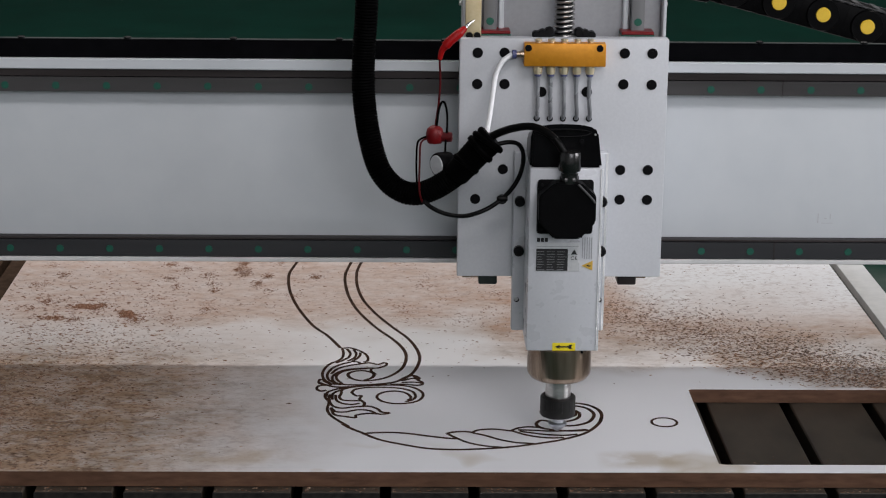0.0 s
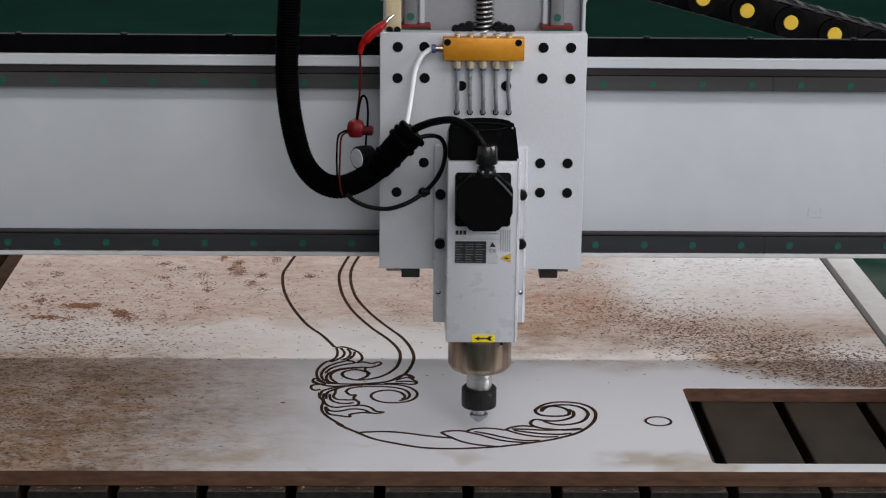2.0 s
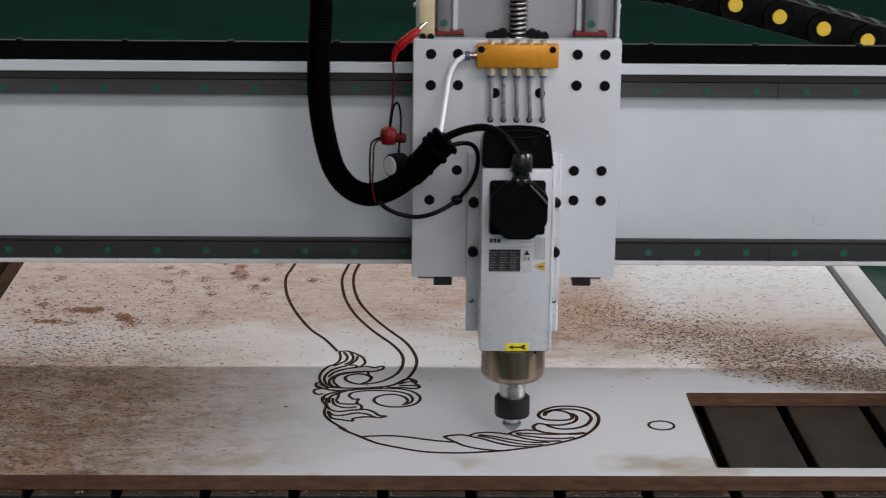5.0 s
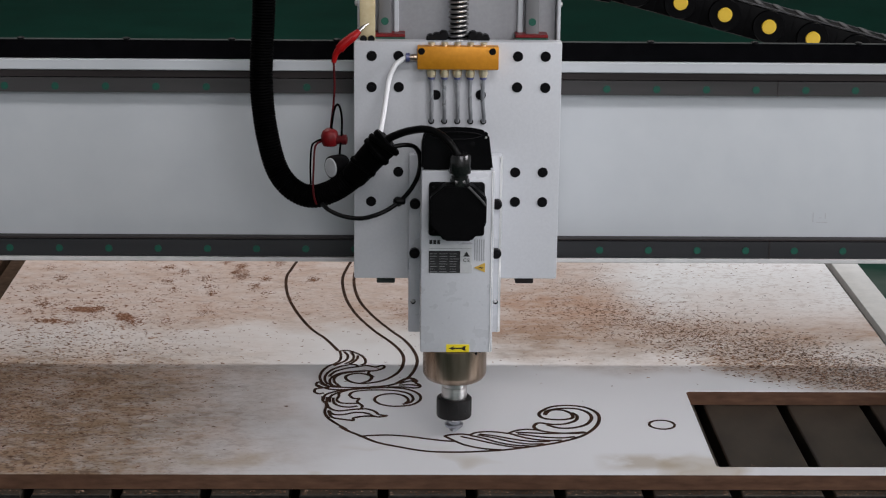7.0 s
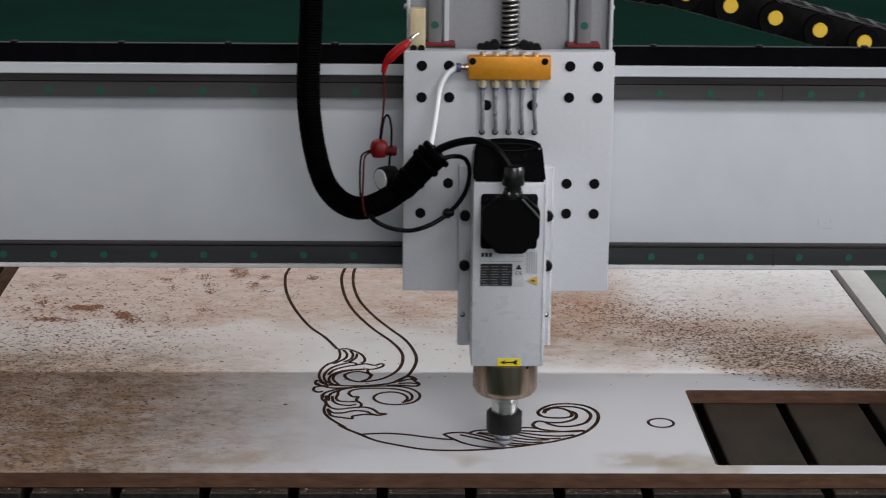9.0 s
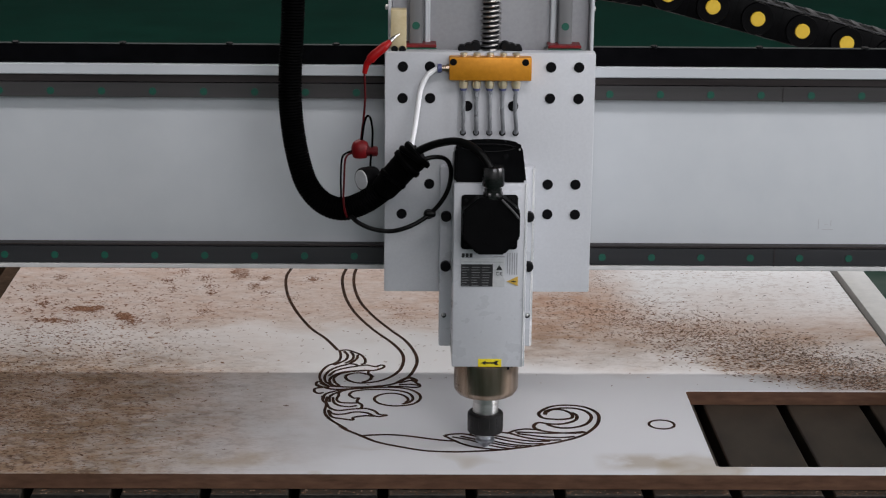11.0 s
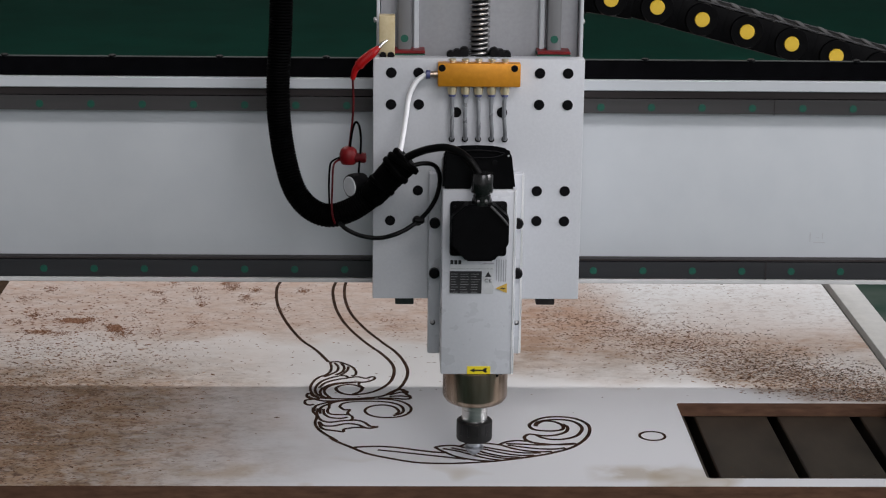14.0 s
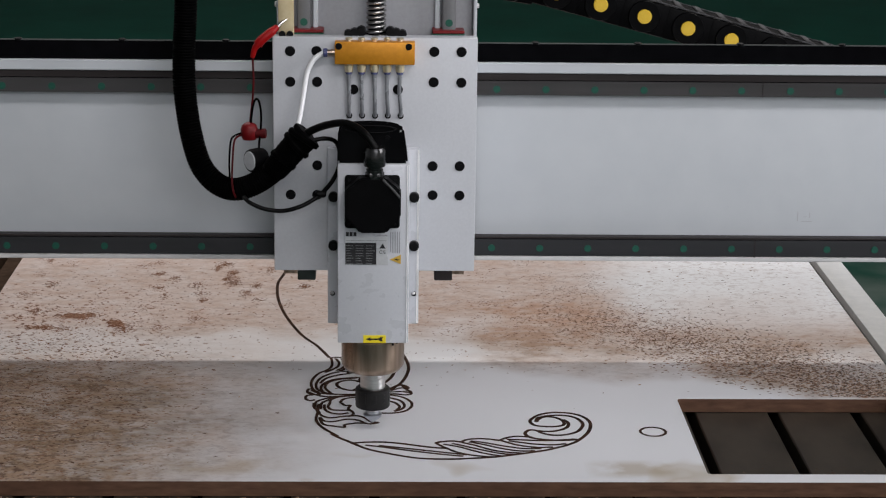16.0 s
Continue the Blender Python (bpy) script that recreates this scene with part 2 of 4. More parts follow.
def sawdust_mix():
    """Every flake has a brown of its own, from dark core to pale flour."""
    m, t, b = nodes_of("sawdust_mix")
    g = t.nodes.new("ShaderNodeNewGeometry")
    r = g.outputs["Random Per Island"]
    c = blend(t, span(t, r, 0.0, 0.6), (0.085, 0.046, 0.029), (0.26, 0.150, 0.098))
    c = blend(t, span(t, r, 0.65, 1.0), c, (0.50, 0.37, 0.28))
    flat = coords(t)
    sep = t.nodes.new("ShaderNodeSeparateXYZ")
    t.links.new(flat, sep.inputs[0])
    # chips turn darker at the end of the drift, reddish on the far side
    dark_end = calc(t, "MULTIPLY", span(t, sep.outputs[0], 0.40, 0.58), span(t, r, 0.8, 0.2, 0.1, 0.85))
    c = blend(t, dark_end, c, (0.050, 0.041, 0.036))
    rust = calc(t, "MULTIPLY", span(t, sep.outputs[1], 2.55, 2.70), span(t, sep.outputs[0], 0.30, 0.10, 0, 0.6))
    c = blend(t, rust, c, (0.300, 0.145, 0.092))
    t.links.new(c, b.inputs["Base Color"])
    b.inputs["Roughness"].default_value = 0.95
    b.inputs["Specular IOR Level"].default_value = 0.1
    return m


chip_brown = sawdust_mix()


def board_face():
    """White melamine, dusted with brown flour and specks away from the swept middle."""
    m, t, b = nodes_of("melamine_dusty")
    flat = coords(t)
    sep = t.nodes.new("ShaderNodeSeparateXYZ")
    t.links.new(flat, sep.inputs[0])
    x, y = sep.outputs[0], sep.outputs[1]
    wob = noise_of(t, flat, 4.5, 3.0)
    shift = span(t, wob, 0.25, 0.75, -0.09, 0.09)
    n = t.nodes.new("ShaderNodeMath"); n.operation = "ADD"
    t.links.new(x, n.inputs[0]); t.links.new(shift, n.inputs[1])
    n2 = t.nodes.new("ShaderNodeMath"); n2.operation = "ADD"
    t.links.new(y, n2.inputs[0]); t.links.new(shift, n2.inputs[1])
    xs, ys = n.outputs[0], n2.outputs[0]
    far = calc(t, "MULTIPLY", span(t, ys, 2.52, 2.74, 0, 1, True), 0.74)
    left = calc(t, "MULTIPLY", span(t, xs, -0.03, -0.33, 0, 1, True), span(t, y, 2.42, 2.62, 1.0, 0.45, True))
    right_far = calc(t, "MULTIPLY", span(t, xs, 0.22, 0.42, 0, 0.72, True), span(t, ys, 2.62, 2.74, 0, 1, True))
    band = calc(t, "MULTIPLY", span(t, xs, 0.04, 0.17, 0, 1, True),
                calc(t, "MULTIPLY", span(t, ys, 2.44, 2.54, 0, 1, True), span(t, ys, 2.88, 2.68, 0, 1, True)))
    dust = calc(t, "MAXIMUM", calc(t, "SUBTRACT", far, right_far), left)
    soft = noise_of(t, flat, 9.0, 5.0)
    flour = calc(t, "MULTIPLY", dust, span(t, soft, 0.28, 0.7, 0.80, 1.05))
    flour = calc(t, "ADD", flour, calc(t, "MULTIPLY", band, span(t, soft, 0.35, 0.65, 0.34, 0.52)))
    slant = t.nodes.new("ShaderNodeMath"); slant.operation = "MULTIPLY_ADD"
    t.links.new(xs, slant.inputs[0]); slant.inputs[1].default_value = 0.70; t.links.new(y, slant.inputs[2])
    drift = calc(t, "MULTIPLY", span(t, slant.outputs[0], 2.72, 2.83, 0, 1, True), span(t, slant.outputs[0], 3.06, 2.88, 0, 1, True))
    drift = calc(t, "MULTIPLY", drift, span(t, x, 0.10, 0.24, 0, 1, True))
    flour = calc(t, "MAXIMUM", flour, calc(t, "MULTIPLY", drift, span(t, soft, 0.3, 0.7, 0.45, 0.8)))
    streak = coords(t, (0.65, 1, 1))
    grain = noise_of(t, streak, 170.0, 3.0, 0.6)
    mottle = span(t, noise_of(t, streak, 42.0, 5.0, 0.7), 0.35, 0.65, 0.75, 1.2)
    n3 = t.nodes.new("ShaderNodeMath"); n3.operation = "MULTIPLY"; n3.use_clamp = True
    t.links.new(flour, n3.inputs[0]); t.links.new(mottle, n3.inputs[1])
    flour = n3.outputs[0]
    grain_big = noise_of(t, streak, 70.0, 4.0, 0.65)
    amount = calc(t, "MAXIMUM", calc(t, "MAXIMUM", calc(t, "MULTIPLY", far, 0.8), left), calc(t, "MULTIPLY", band, 0.55))
    specks = calc(t, "MULTIPLY", calc(t, "MAXIMUM", span(t, grain, 0.54, 0.64), calc(t, "MULTIPLY", span(t, grain_big, 0.53, 0.63), 0.95)),
                  calc(t, "MULTIPLY", calc(t, "MULTIPLY", amount, amount), span(t, soft, 0.35, 0.65, 0.45, 1.0)))
    stain_n = noise_of(t, flat, 7.0, 2.0)
    stain = calc(t, "MULTIPLY", calc(t, "MULTIPLY", span(t, stain_n, 0.56, 0.62), span(t, stain_n, 0.72, 0.62)),
                 calc(t, "MULTIPLY", span(t, y, 2.21, 2.14), 0.6))
    c = blend(t, span(t, noise_of(t, flat, 2.5, 2.0), 0.3, 0.7), (0.755, 0.760, 0.780), (0.805, 0.810, 0.828))
    c = blend(t, stain, c, (0.42, 0.33, 0.20))
    # two dried splashes along the front edge
    for sx, sy, rx in ((-0.19, 2.158, 0.085), (0.285, 2.152, 0.06)):
        near = calc(t, "MULTIPLY", span(t, x, sx - rx, sx - rx * 0.45), span(t, x, sx + rx, sx + rx * 0.45))
        edge = calc(t, "MULTIPLY", span(t, y, sy - 0.03, sy - 0.012), span(t, y, sy + 0.03, sy + 0.012))
        patch = calc(t, "MULTIPLY", near, edge)
        patch = calc(t, "MULTIPLY", patch, span(t, noise_of(t, flat, 26.0, 3.0), 0.34, 0.56, 0.08, 0.6))
        c = blend(t, patch, c, (0.40, 0.315, 0.20))
    tan = blend(t, span(t, noise_of(t, flat, 14.0, 4.0), 0.4, 0.62), (0.245, 0.162, 0.098), (0.355, 0.238, 0.158))
    tan = blend(t, span(t, y, 2.50, 2.72), tan, (0.470, 0.300, 0.215))
    c = blend(t, flour, c, tan)
    c = blend(t, specks, c, blend(t, span(t, y, 2.50, 2.75), (0.105, 0.056, 0.032), (0.190, 0.092, 0.058)))
    t.links.new(c, b.inputs["Base Color"])
    t.links.new(span(t, amount, 0.0, 0.8, 0.30, 0.8), b.inputs["Roughness"])
    b.inputs["Specular IOR Level"].default_value = 0.5
    bump(t, b, specks, 0.3, 0.0008)
    return m


melamine = board_face()

# ---- mesh helpers ----
def fresh():
    return bmesh.new()


def box(bm, x0, x1, y0, y1, z0, z1, bevel=0.0, seg=2):
    r = bmesh.ops.create_cube(bm, size=1.0)
    vs = r["verts"]
    for v in vs:
        v.co = Vector((x0 if v.co.x < 0 else x1, y0 if v.co.y < 0 else y1, z0 if v.co.z < 0 else z1))
    if bevel:
        es = list({e for v in vs for e in v.link_edges})
        bmesh.ops.bevel(bm, geom=es, offset=bevel, segments=seg, affect="EDGES", profile=0.5)
    return bm


def lathe(bm, rings, axis="z", centre=(0, 0, 0), seg=32, closed=True):
    """Turned shape from (radius, height) rings along an axis."""
    loops = []
    c = Vector(centre)
    for r, h in rings:
        loop = []
        for i in range(seg):
            a = 2 * math.pi * i / seg
            p, q = r * math.cos(a), r * math.sin(a)
            d = {"z": (p, q, h), "y": (p, h, q), "x": (h, p, q)}[axis]
            loop.append(bm.verts.new(c + Vector(d)))
        loops.append(loop)
    for a, b in zip(loops, loops[1:]):
        for i in range(seg):
            bm.faces.new((a[i], a[(i + 1) % seg], b[(i + 1) % seg], b[i]))
    if closed:
        bm.faces.new(loops[0]), bm.faces.new(loops[-1])
    bmesh.ops.recalc_face_normals(bm, faces=bm.faces[:])
    return bm


def spline(points, steps=8):
    """Smooth curve through control points."""
    pts = [Vector(p) for p in points]
    pts = [pts[0] * 2 - pts[1], *pts, pts[-1] * 2 - pts[-2]]
    out = []
    for a, b, c, d in zip(pts, pts[1:], pts[2:], pts[3:]):
        for i in range(steps):
            u = i / steps
            out.append(0.5 * ((2 * b) + (c - a) * u + (2 * a - 5 * b + 4 * c - d) * u * u + (3 * b - a - 3 * c + d) * u ** 3))
    out.append(pts[-2])
    return out


def tube(bm, points, radius, seg=12, steps=8, ripple=0.0, pitch=0.004, taper=1.0):
    line = spline(points, steps)
    if ripple:   # even spacing, so that the ribs keep their pitch
        even, left = [line[0]], 0.0
        for a, b in zip(line, line[1:]):
            d = (b - a).length
            while left + d >= pitch / 2:
                f = (pitch / 2 - left) / d
                a = a + (b - a) * f
                d = (b - a).length
                left = 0.0
                even.append(a)
            left += d
        line = even
    side = Vector((0.3, 1, 0.1)).normalized()
    loops = []
    for i, p in enumerate(line):
        d = (line[min(i + 1, len(line) - 1)] - line[max(i - 1, 0)]).normalized()
        side = (side - d * side.dot(d)).normalized()
        up = d.cross(side)
        r = radius * (1 + (taper - 1) * i / max(1, len(line) - 1))
        if ripple:
            r += ripple * (1 if i % 2 else -1)
        loops.append([bm.verts.new(p + (side * math.cos(2 * math.pi * k / seg) + up * math.sin(2 * math.pi * k / seg)) * r) for k in range(seg)])
    for a, b in zip(loops, loops[1:]):
        for k in range(seg):
            bm.faces.new((a[k], a[(k + 1) % seg], b[(k + 1) % seg], b[k]))
    bm.faces.new(loops[0]), bm.faces.new(loops[-1])
    bmesh.ops.recalc_face_normals(bm, faces=bm.faces[:])
    return bm


def slab(bm, outline, y0, y1):
    """A flat shape in x and z with a thickness in y."""
    f = [bm.verts.new((x, y0, z)) for x, z in outline]
    b = [bm.verts.new((x, y1, z)) for x, z in outline]
    bm.faces.new(f), bm.faces.new(b[::-1])
    n = len(f)
    for i in range(n):
        bm.faces.new((f[i], b[i], b[(i + 1) % n], f[(i + 1) % n]))
    bmesh.ops.recalc_face_normals(bm, faces=bm.faces[:])
    return bm


def prism(outline, z0, z1):
    """An upright bar over an outline in x and y."""
    bm = fresh()
    a = [bm.verts.new((x, y, z0)) for x, y in outline]
    b = [bm.verts.new((x, y, z1)) for x, y in outline]
    bm.faces.new(a), bm.faces.new(b[::-1])
    for i in range(len(a)):
        bm.faces.new((a[i], b[i], b[(i + 1) % len(a)], a[(i + 1) % len(a)]))
    bmesh.ops.recalc_face_normals(bm, faces=bm.faces[:])
    return bm


def mesh_of(name, bm, material, smooth=35):
    me = bpy.data.meshes.new(name)
    bm.to_mesh(me)
    bm.free()
    me.materials.append(material)
    if smooth:
        me.shade_smooth()
        me.set_sharp_from_angle(angle=radians(smooth))
    return me


def part(name, bm, material, parent, label=""):
    ob = new(name, mesh_of(name, bm, material))
    ob.parent = parent
    if label:
        ob["label"] = label
    return ob


def again(name, mesh, parent, place):
    ob = new(name, mesh)
    ob.parent = parent
    ob.matrix_basis = place
    return ob


def thing(name, label, category, group="", kind="", at=(0, 0, 0)):
    ob = new(name)
    ob.empty_display_size = 0.05
    ob.location = at
    return tagged(ob, label, category, group, kind)


# ---- hall ----
def structure(name, bm, material, label, category):
    return tagged(new(name, mesh_of(name, bm, material)), label, category, "", "structure")


FLOOR = -0.82
structure("floor", box(fresh(), -9, 9, -5.2, 19, FLOOR - 0.1, FLOOR), floor_green, "dark green painted workshop floor", "floor")
structure("wall_north", box(fresh(), -9.2, 9.2, 19, 19.2, FLOOR - 0.1, 6.2), wall_paint, "plain pale workshop wall", "wall")
structure("wall_south", box(fresh(), -9.2, 9.2, -5.4, -5.2, FLOOR - 0.1, 6.2), wall_paint, "plain pale workshop wall", "wall")
structure("wall_west", box(fresh(), -9.2, -9, -5.2, 19, FLOOR - 0.1, 6.2), wall_paint, "plain pale workshop wall", "wall")
structure("wall_east", box(fresh(), 9, 9.2, -5.2, 19, FLOOR - 0.1, 6.2), wall_paint, "plain pale workshop wall", "wall")
structure("ceiling", box(fresh(), -9.2, 9.2, -5.4, 19.2, 6.2, 6.4), wall_paint, "plain pale workshop ceiling", "ceiling")

# ---- machine bed ----
BOARD_T = 0.0182
bed = thing("router_table", "long slotted machine bed with dark grooves under the board", "machine bed", at=(0, 2.1, FLOOR))


def bed_part(name, bm, material, label=""):
    bmesh.ops.translate(bm, verts=bm.verts[:], vec=(0, -2.1, -FLOOR))
    return part(name, bm, material, bed, label)


bed_part("base_plate", box(fresh(), -0.80, 0.655, 2.13, 4.7, -0.10, -0.052), bed_black, "black base under the slats")
bed_part("front_beam", box(fresh(), -0.80, 0.80, 2.135, 2.24, -0.26, -0.10, 0.004), bed_metal)
bed_part("rear_beam", box(fresh(), -0.80, 0.80, 4.55, 4.7, -0.26, -0.10, 0.004), bed_metal)
for lx, ly in ((-0.74, 2.19), (0.74, 2.19), (-0.74, 4.62), (0.74, 4.62)):
    bed_part("leg", box(fresh(), lx - 0.05, lx + 0.05, ly - 0.05, ly + 0.05, FLOOR, -0.26, 0.004), frame_paint)
bed_part("side_beam", box(fresh(), 0.6705, 0.7115, 2.05, 4.7, -0.10, 0.0, 0.002), frame_paint, "pale grey painted side beam")
bed_part("gap_strip", box(fresh(), 0.655, 0.6705, 2.10, 4.7, -0.10, -0.012), bed_metal, "dark recessed joint")
def slat_meshes(half):
    bm = box(fresh(), -half, half, 2.0995, 4.68, -0.052, -BOARD_T - 0.001, 0.0015, 1)
    bmesh.ops.translate(bm, verts=bm.verts[:], vec=(0, -2.1, -FLOOR))
    end = box(fresh(), -half, half, -0.0030, -0.0006, -0.052 - FLOOR, -BOARD_T - 0.0015 - FLOOR)
    return mesh_of("slat", bm, bed_pvc), mesh_of("end_cap", end, bed_end)


narrow, wide = slat_meshes(0.0430), slat_meshes(0.0458)
dusty = narrow[0].copy()
dusty.materials[0] = bed_dusty
slots = [0.382 - 0.0985 * i for i in range(12, 0, -1)] + [0.382, 0.4858, 0.5910, 0.6560]
for a, b in zip(slots[:-1], slots[1:]):
    if b > 0.65:
        last = box(fresh(), a + 0.0063, 0.6545, 2.0995, 4.68, -0.052, -BOARD_T - 0.001, 0.0015, 1)
        bed_part("slat", last, bed_pvc)
        continue
    body, end = wide if b > 0.4 else narrow
    one = again("slat", dusty if a < -0.56 else body, bed, Matrix.Translation(((a + b) / 2, 0, 0)))
    again("end_cap", end, one, Matrix())

# ---- board on the bed ----
board = thing("panel", "white laminated MDF panel with carved scrollwork and brown sawdust", "board", at=(0, 0, 0))
X0, X1, Y0, Y1 = -0.5605, 0.6590, 2.1142, 4.548
CX0, CX1, CY0, CY1 = 0.3640, 0.632, 2.1370, 2.3955


def ring_outline(r=0.006, n=4):
    """The cutout's rounded outline."""
    out = []
    for cx, cy, a0 in ((CX1 - r, CY1 - r, 0), (CX0 + r, CY1 - r, 90), (CX0 + r, CY0 + r, 180), (CX1 - r, CY0 + r, 270)):
        for i in range(n + 1):
            a = radians(a0 + 90 * i / n)
            out.append((cx + r * math.cos(a), cy + r * math.sin(a)))
    return out


def panel_mesh(z0, z1):
    bm = fresh()
    inner = ring_outline()
    corner = [(X1, Y1), (X0, Y1), (X0, Y0), (X1, Y0)]
    lv = {}
    for z in (z0, z1):
        iv = [bm.verts.new((x, y, z)) for x, y in inner]
        ov = [bm.verts.new((x, y, z)) for x, y in corner]
        lv[z] = (iv, ov)
        n = 5
        for k in range(4):
            fan = iv[k * n:(k + 1) * n]
            for a, b in zip(fan, fan[1:]):
                bm.faces.new((ov[k], a, b))
            nxt = iv[((k + 1) % 4) * n]
            bm.faces.new((ov[k], fan[-1], nxt, ov[(k + 1) % 4]))
    (ia, oa), (ib, ob_) = lv[z0], lv[z1]
    for a, b in ((ia, ib), (oa, ob_)):
        for i in range(len(a)):
            bm.faces.new((a[i], a[(i + 1) % len(a)], b[(i + 1) % len(a)], b[i]))
    bmesh.ops.recalc_face_normals(bm, faces=bm.faces[:])
    return bm


part("core", panel_mesh(-BOARD_T, -0.0009), mdf_core, board, "brown fibreboard core")
part("laminate", panel_mesh(-0.0009, 0.0), melamine, board, "white glossy laminate under brown dust")


def ribbon(points, width=0.0048, z=0.0004, steps=7):
    """One milled line of the scroll design."""
    bm = fresh()
    line = spline([(x, y, z) for x, y in points], steps)
    prev = None
    for i, p in enumerate(line):
        d = line[min(i + 1, len(line) - 1)] - line[max(i - 1, 0)]
        d = d.normalized() if d.length > 1e-9 else Vector((1, 0, 0))
        s = Vector((-d.y, d.x, 0)) * (width / 2)
        quad = [bm.verts.new(p + s), bm.verts.new(p - s), bm.verts.new(p - s - Vector((0, 0, 0.0012))), bm.verts.new(p + s - Vector((0, 0, 0.0012)))]
        if prev:
            for k in range(4):
                bm.faces.new((prev[k], prev[(k + 1) % 4], quad[(k + 1) % 4], quad[k]))
        else:
            bm.faces.new(quad)
        prev = quad
    bm.faces.new(prev)
    bmesh.ops.recalc_face_normals(bm, faces=bm.faces[:])
    return bm


scroll_a = [
    [(-0.1224, 3.1044), (-0.1442, 3.0139), (-0.1554, 2.9438), (-0.1601, 2.9039), (-0.1581, 2.8503), (-0.1511, 2.793), (-0.1365, 2.7243), (-0.1145, 2.6511), (-0.0921, 2.6035), (-0.074, 2.5526)],
    [(-0.0418, 3.0887), (-0.0632, 3.0055), (-0.073, 2.942), (-0.0769, 2.8961), (-0.0747, 2.8428), (-0.0674, 2.7801), (-0.0524, 2.712), (-0.028, 2.6419), (-0.0047, 2.5897), (0.0088, 2.5487), (0.0124, 2.5135), (0.0079, 2.4745), (-0.0043, 2.4454), (-0.0206, 2.4277), (-0.0419, 2.4209), (-0.0563, 2.4295), (-0.0616, 2.4448), (-0.0561, 2.456), (-0.0426, 2.4605), (-0.0294, 2.4495), (-0.0307, 2.4341), (-0.0398, 2.4231)],
    [(-0.0258, 3.089), (-0.0476, 3.0058), (-0.0577, 2.9423), (-0.0601, 2.8963), (-0.0573, 2.8372), (-0.0479, 2.772), (-0.0287, 2.7043), (-0.0049, 2.6422), (0.0142, 2.5973), (0.026, 2.5513), (0.03, 2.509), (0.0246, 2.4679), (0.015, 2.4389), (-0.0021, 2.417), (-0.0254, 2.406), (-0.0514, 2.3994), (-0.0745, 2.397), (-0.0889, 2.4054), (-0.0963, 2.414)],
    [(0.015, 2.4389), (0.0208, 2.4412), (0.0257, 2.4303)],
]
leaf_a = [
    [(-0.0719, 2.5510), (-0.0620, 2.5535), (-0.0507, 2.5433), (-0.0418, 2.5300), (-0.0373, 2.5121), (-0.0381, 2.4991), (-0.0424, 2.4944)],
    [(-0.0719, 2.5510), (-0.0697, 2.5313), (-0.0708, 2.5118), (-0.0766, 2.4987), (-0.0848, 2.4887), (-0.0914, 2.4698), (-0.0942, 2.4475), (-0.0910, 2.4256), (-0.0834, 2.4112)],
    [(-0.0657, 2.5487), (-0.0608, 2.5314), (-0.0623, 2.5142), (-0.0694, 2.5018), (-0.0776, 2.4911)],
    [(-0.0569, 2.5456), (-0.0529, 2.5299), (-0.0549, 2.5120), (-0.0632, 2.4988)],
    [(-0.0475, 2.5331), (-0.0482, 2.5198), (-0.0524, 2.5066), (-0.0583, 2.4966)],
]
leaf_b = [
    [(-0.0583, 2.4966), (-0.0497, 2.4944), (-0.0459, 2.4883), (-0.0351, 2.4914), (-0.0241, 2.4855), (-0.0168, 2.4916), (-0.0127, 2.4886), (-0.0148, 2.4795), (-0.0251, 2.4704), (-0.0372, 2.4703), (-0.0516, 2.4679), (-0.0659, 2.4625), (-0.0775, 2.4476), (-0.0812, 2.4293), (-0.0764, 2.4127), (-0.0645, 2.4064)],
    [(-0.0594, 2.4943), (-0.0713, 2.4850), (-0.0818, 2.4699), (-0.0875, 2.4475), (-0.0858, 2.4256), (-0.0763, 2.4098)],
    [(-0.0466, 2.4868), (-0.0615, 2.4798), (-0.0756, 2.4669), (-0.0827, 2.4476)],
    [(-0.0372, 2.4688), (-0.0539, 2.4649), (-0.0681, 2.4566), (-0.0754, 2.4418), (-0.0749, 2.4257), (-0.0681, 2.4099)],
    [(-0.0312, 2.4703), (-0.0327, 2.4599), (-0.0265, 2.4458)],
    [(0.0109, 2.4301), (-0.0033, 2.4155), (-0.0245, 2.4081), (-0.0433, 2.4051), (-0.0644, 2.4057), (-0.0834, 2.4098), (-0.0927, 2.4212)],
]
leaf_c = [
    [(-0.0910, 2.4256), (-0.0966, 2.4241), (-0.0971, 2.4125), (-0.0915, 2.4061), (-0.0808, 2.4041)],
    [(-0.0879, 2.4040), (-0.0976, 2.3997), (-0.0986, 2.3884), (-0.0936, 2.3814), (-0.0872, 2.3842)],
    [(0.0026, 2.4220), (0.0157, 2.4411), (0.0229, 2.4411), (0.0288, 2.4317), (0.0271, 2.4237), (0.0317, 2.4165), (0.0321, 2.4079), (0.0250, 2.4042), (0.0109, 2.4077), (-0.0080, 2.4075)],
    [(0.0062, 2.4206), (0.0205, 2.4309), (0.0280, 2.4251)],
    [(0.0062, 2.4148), (0.0204, 2.4164), (0.0314, 2.4129)],
]
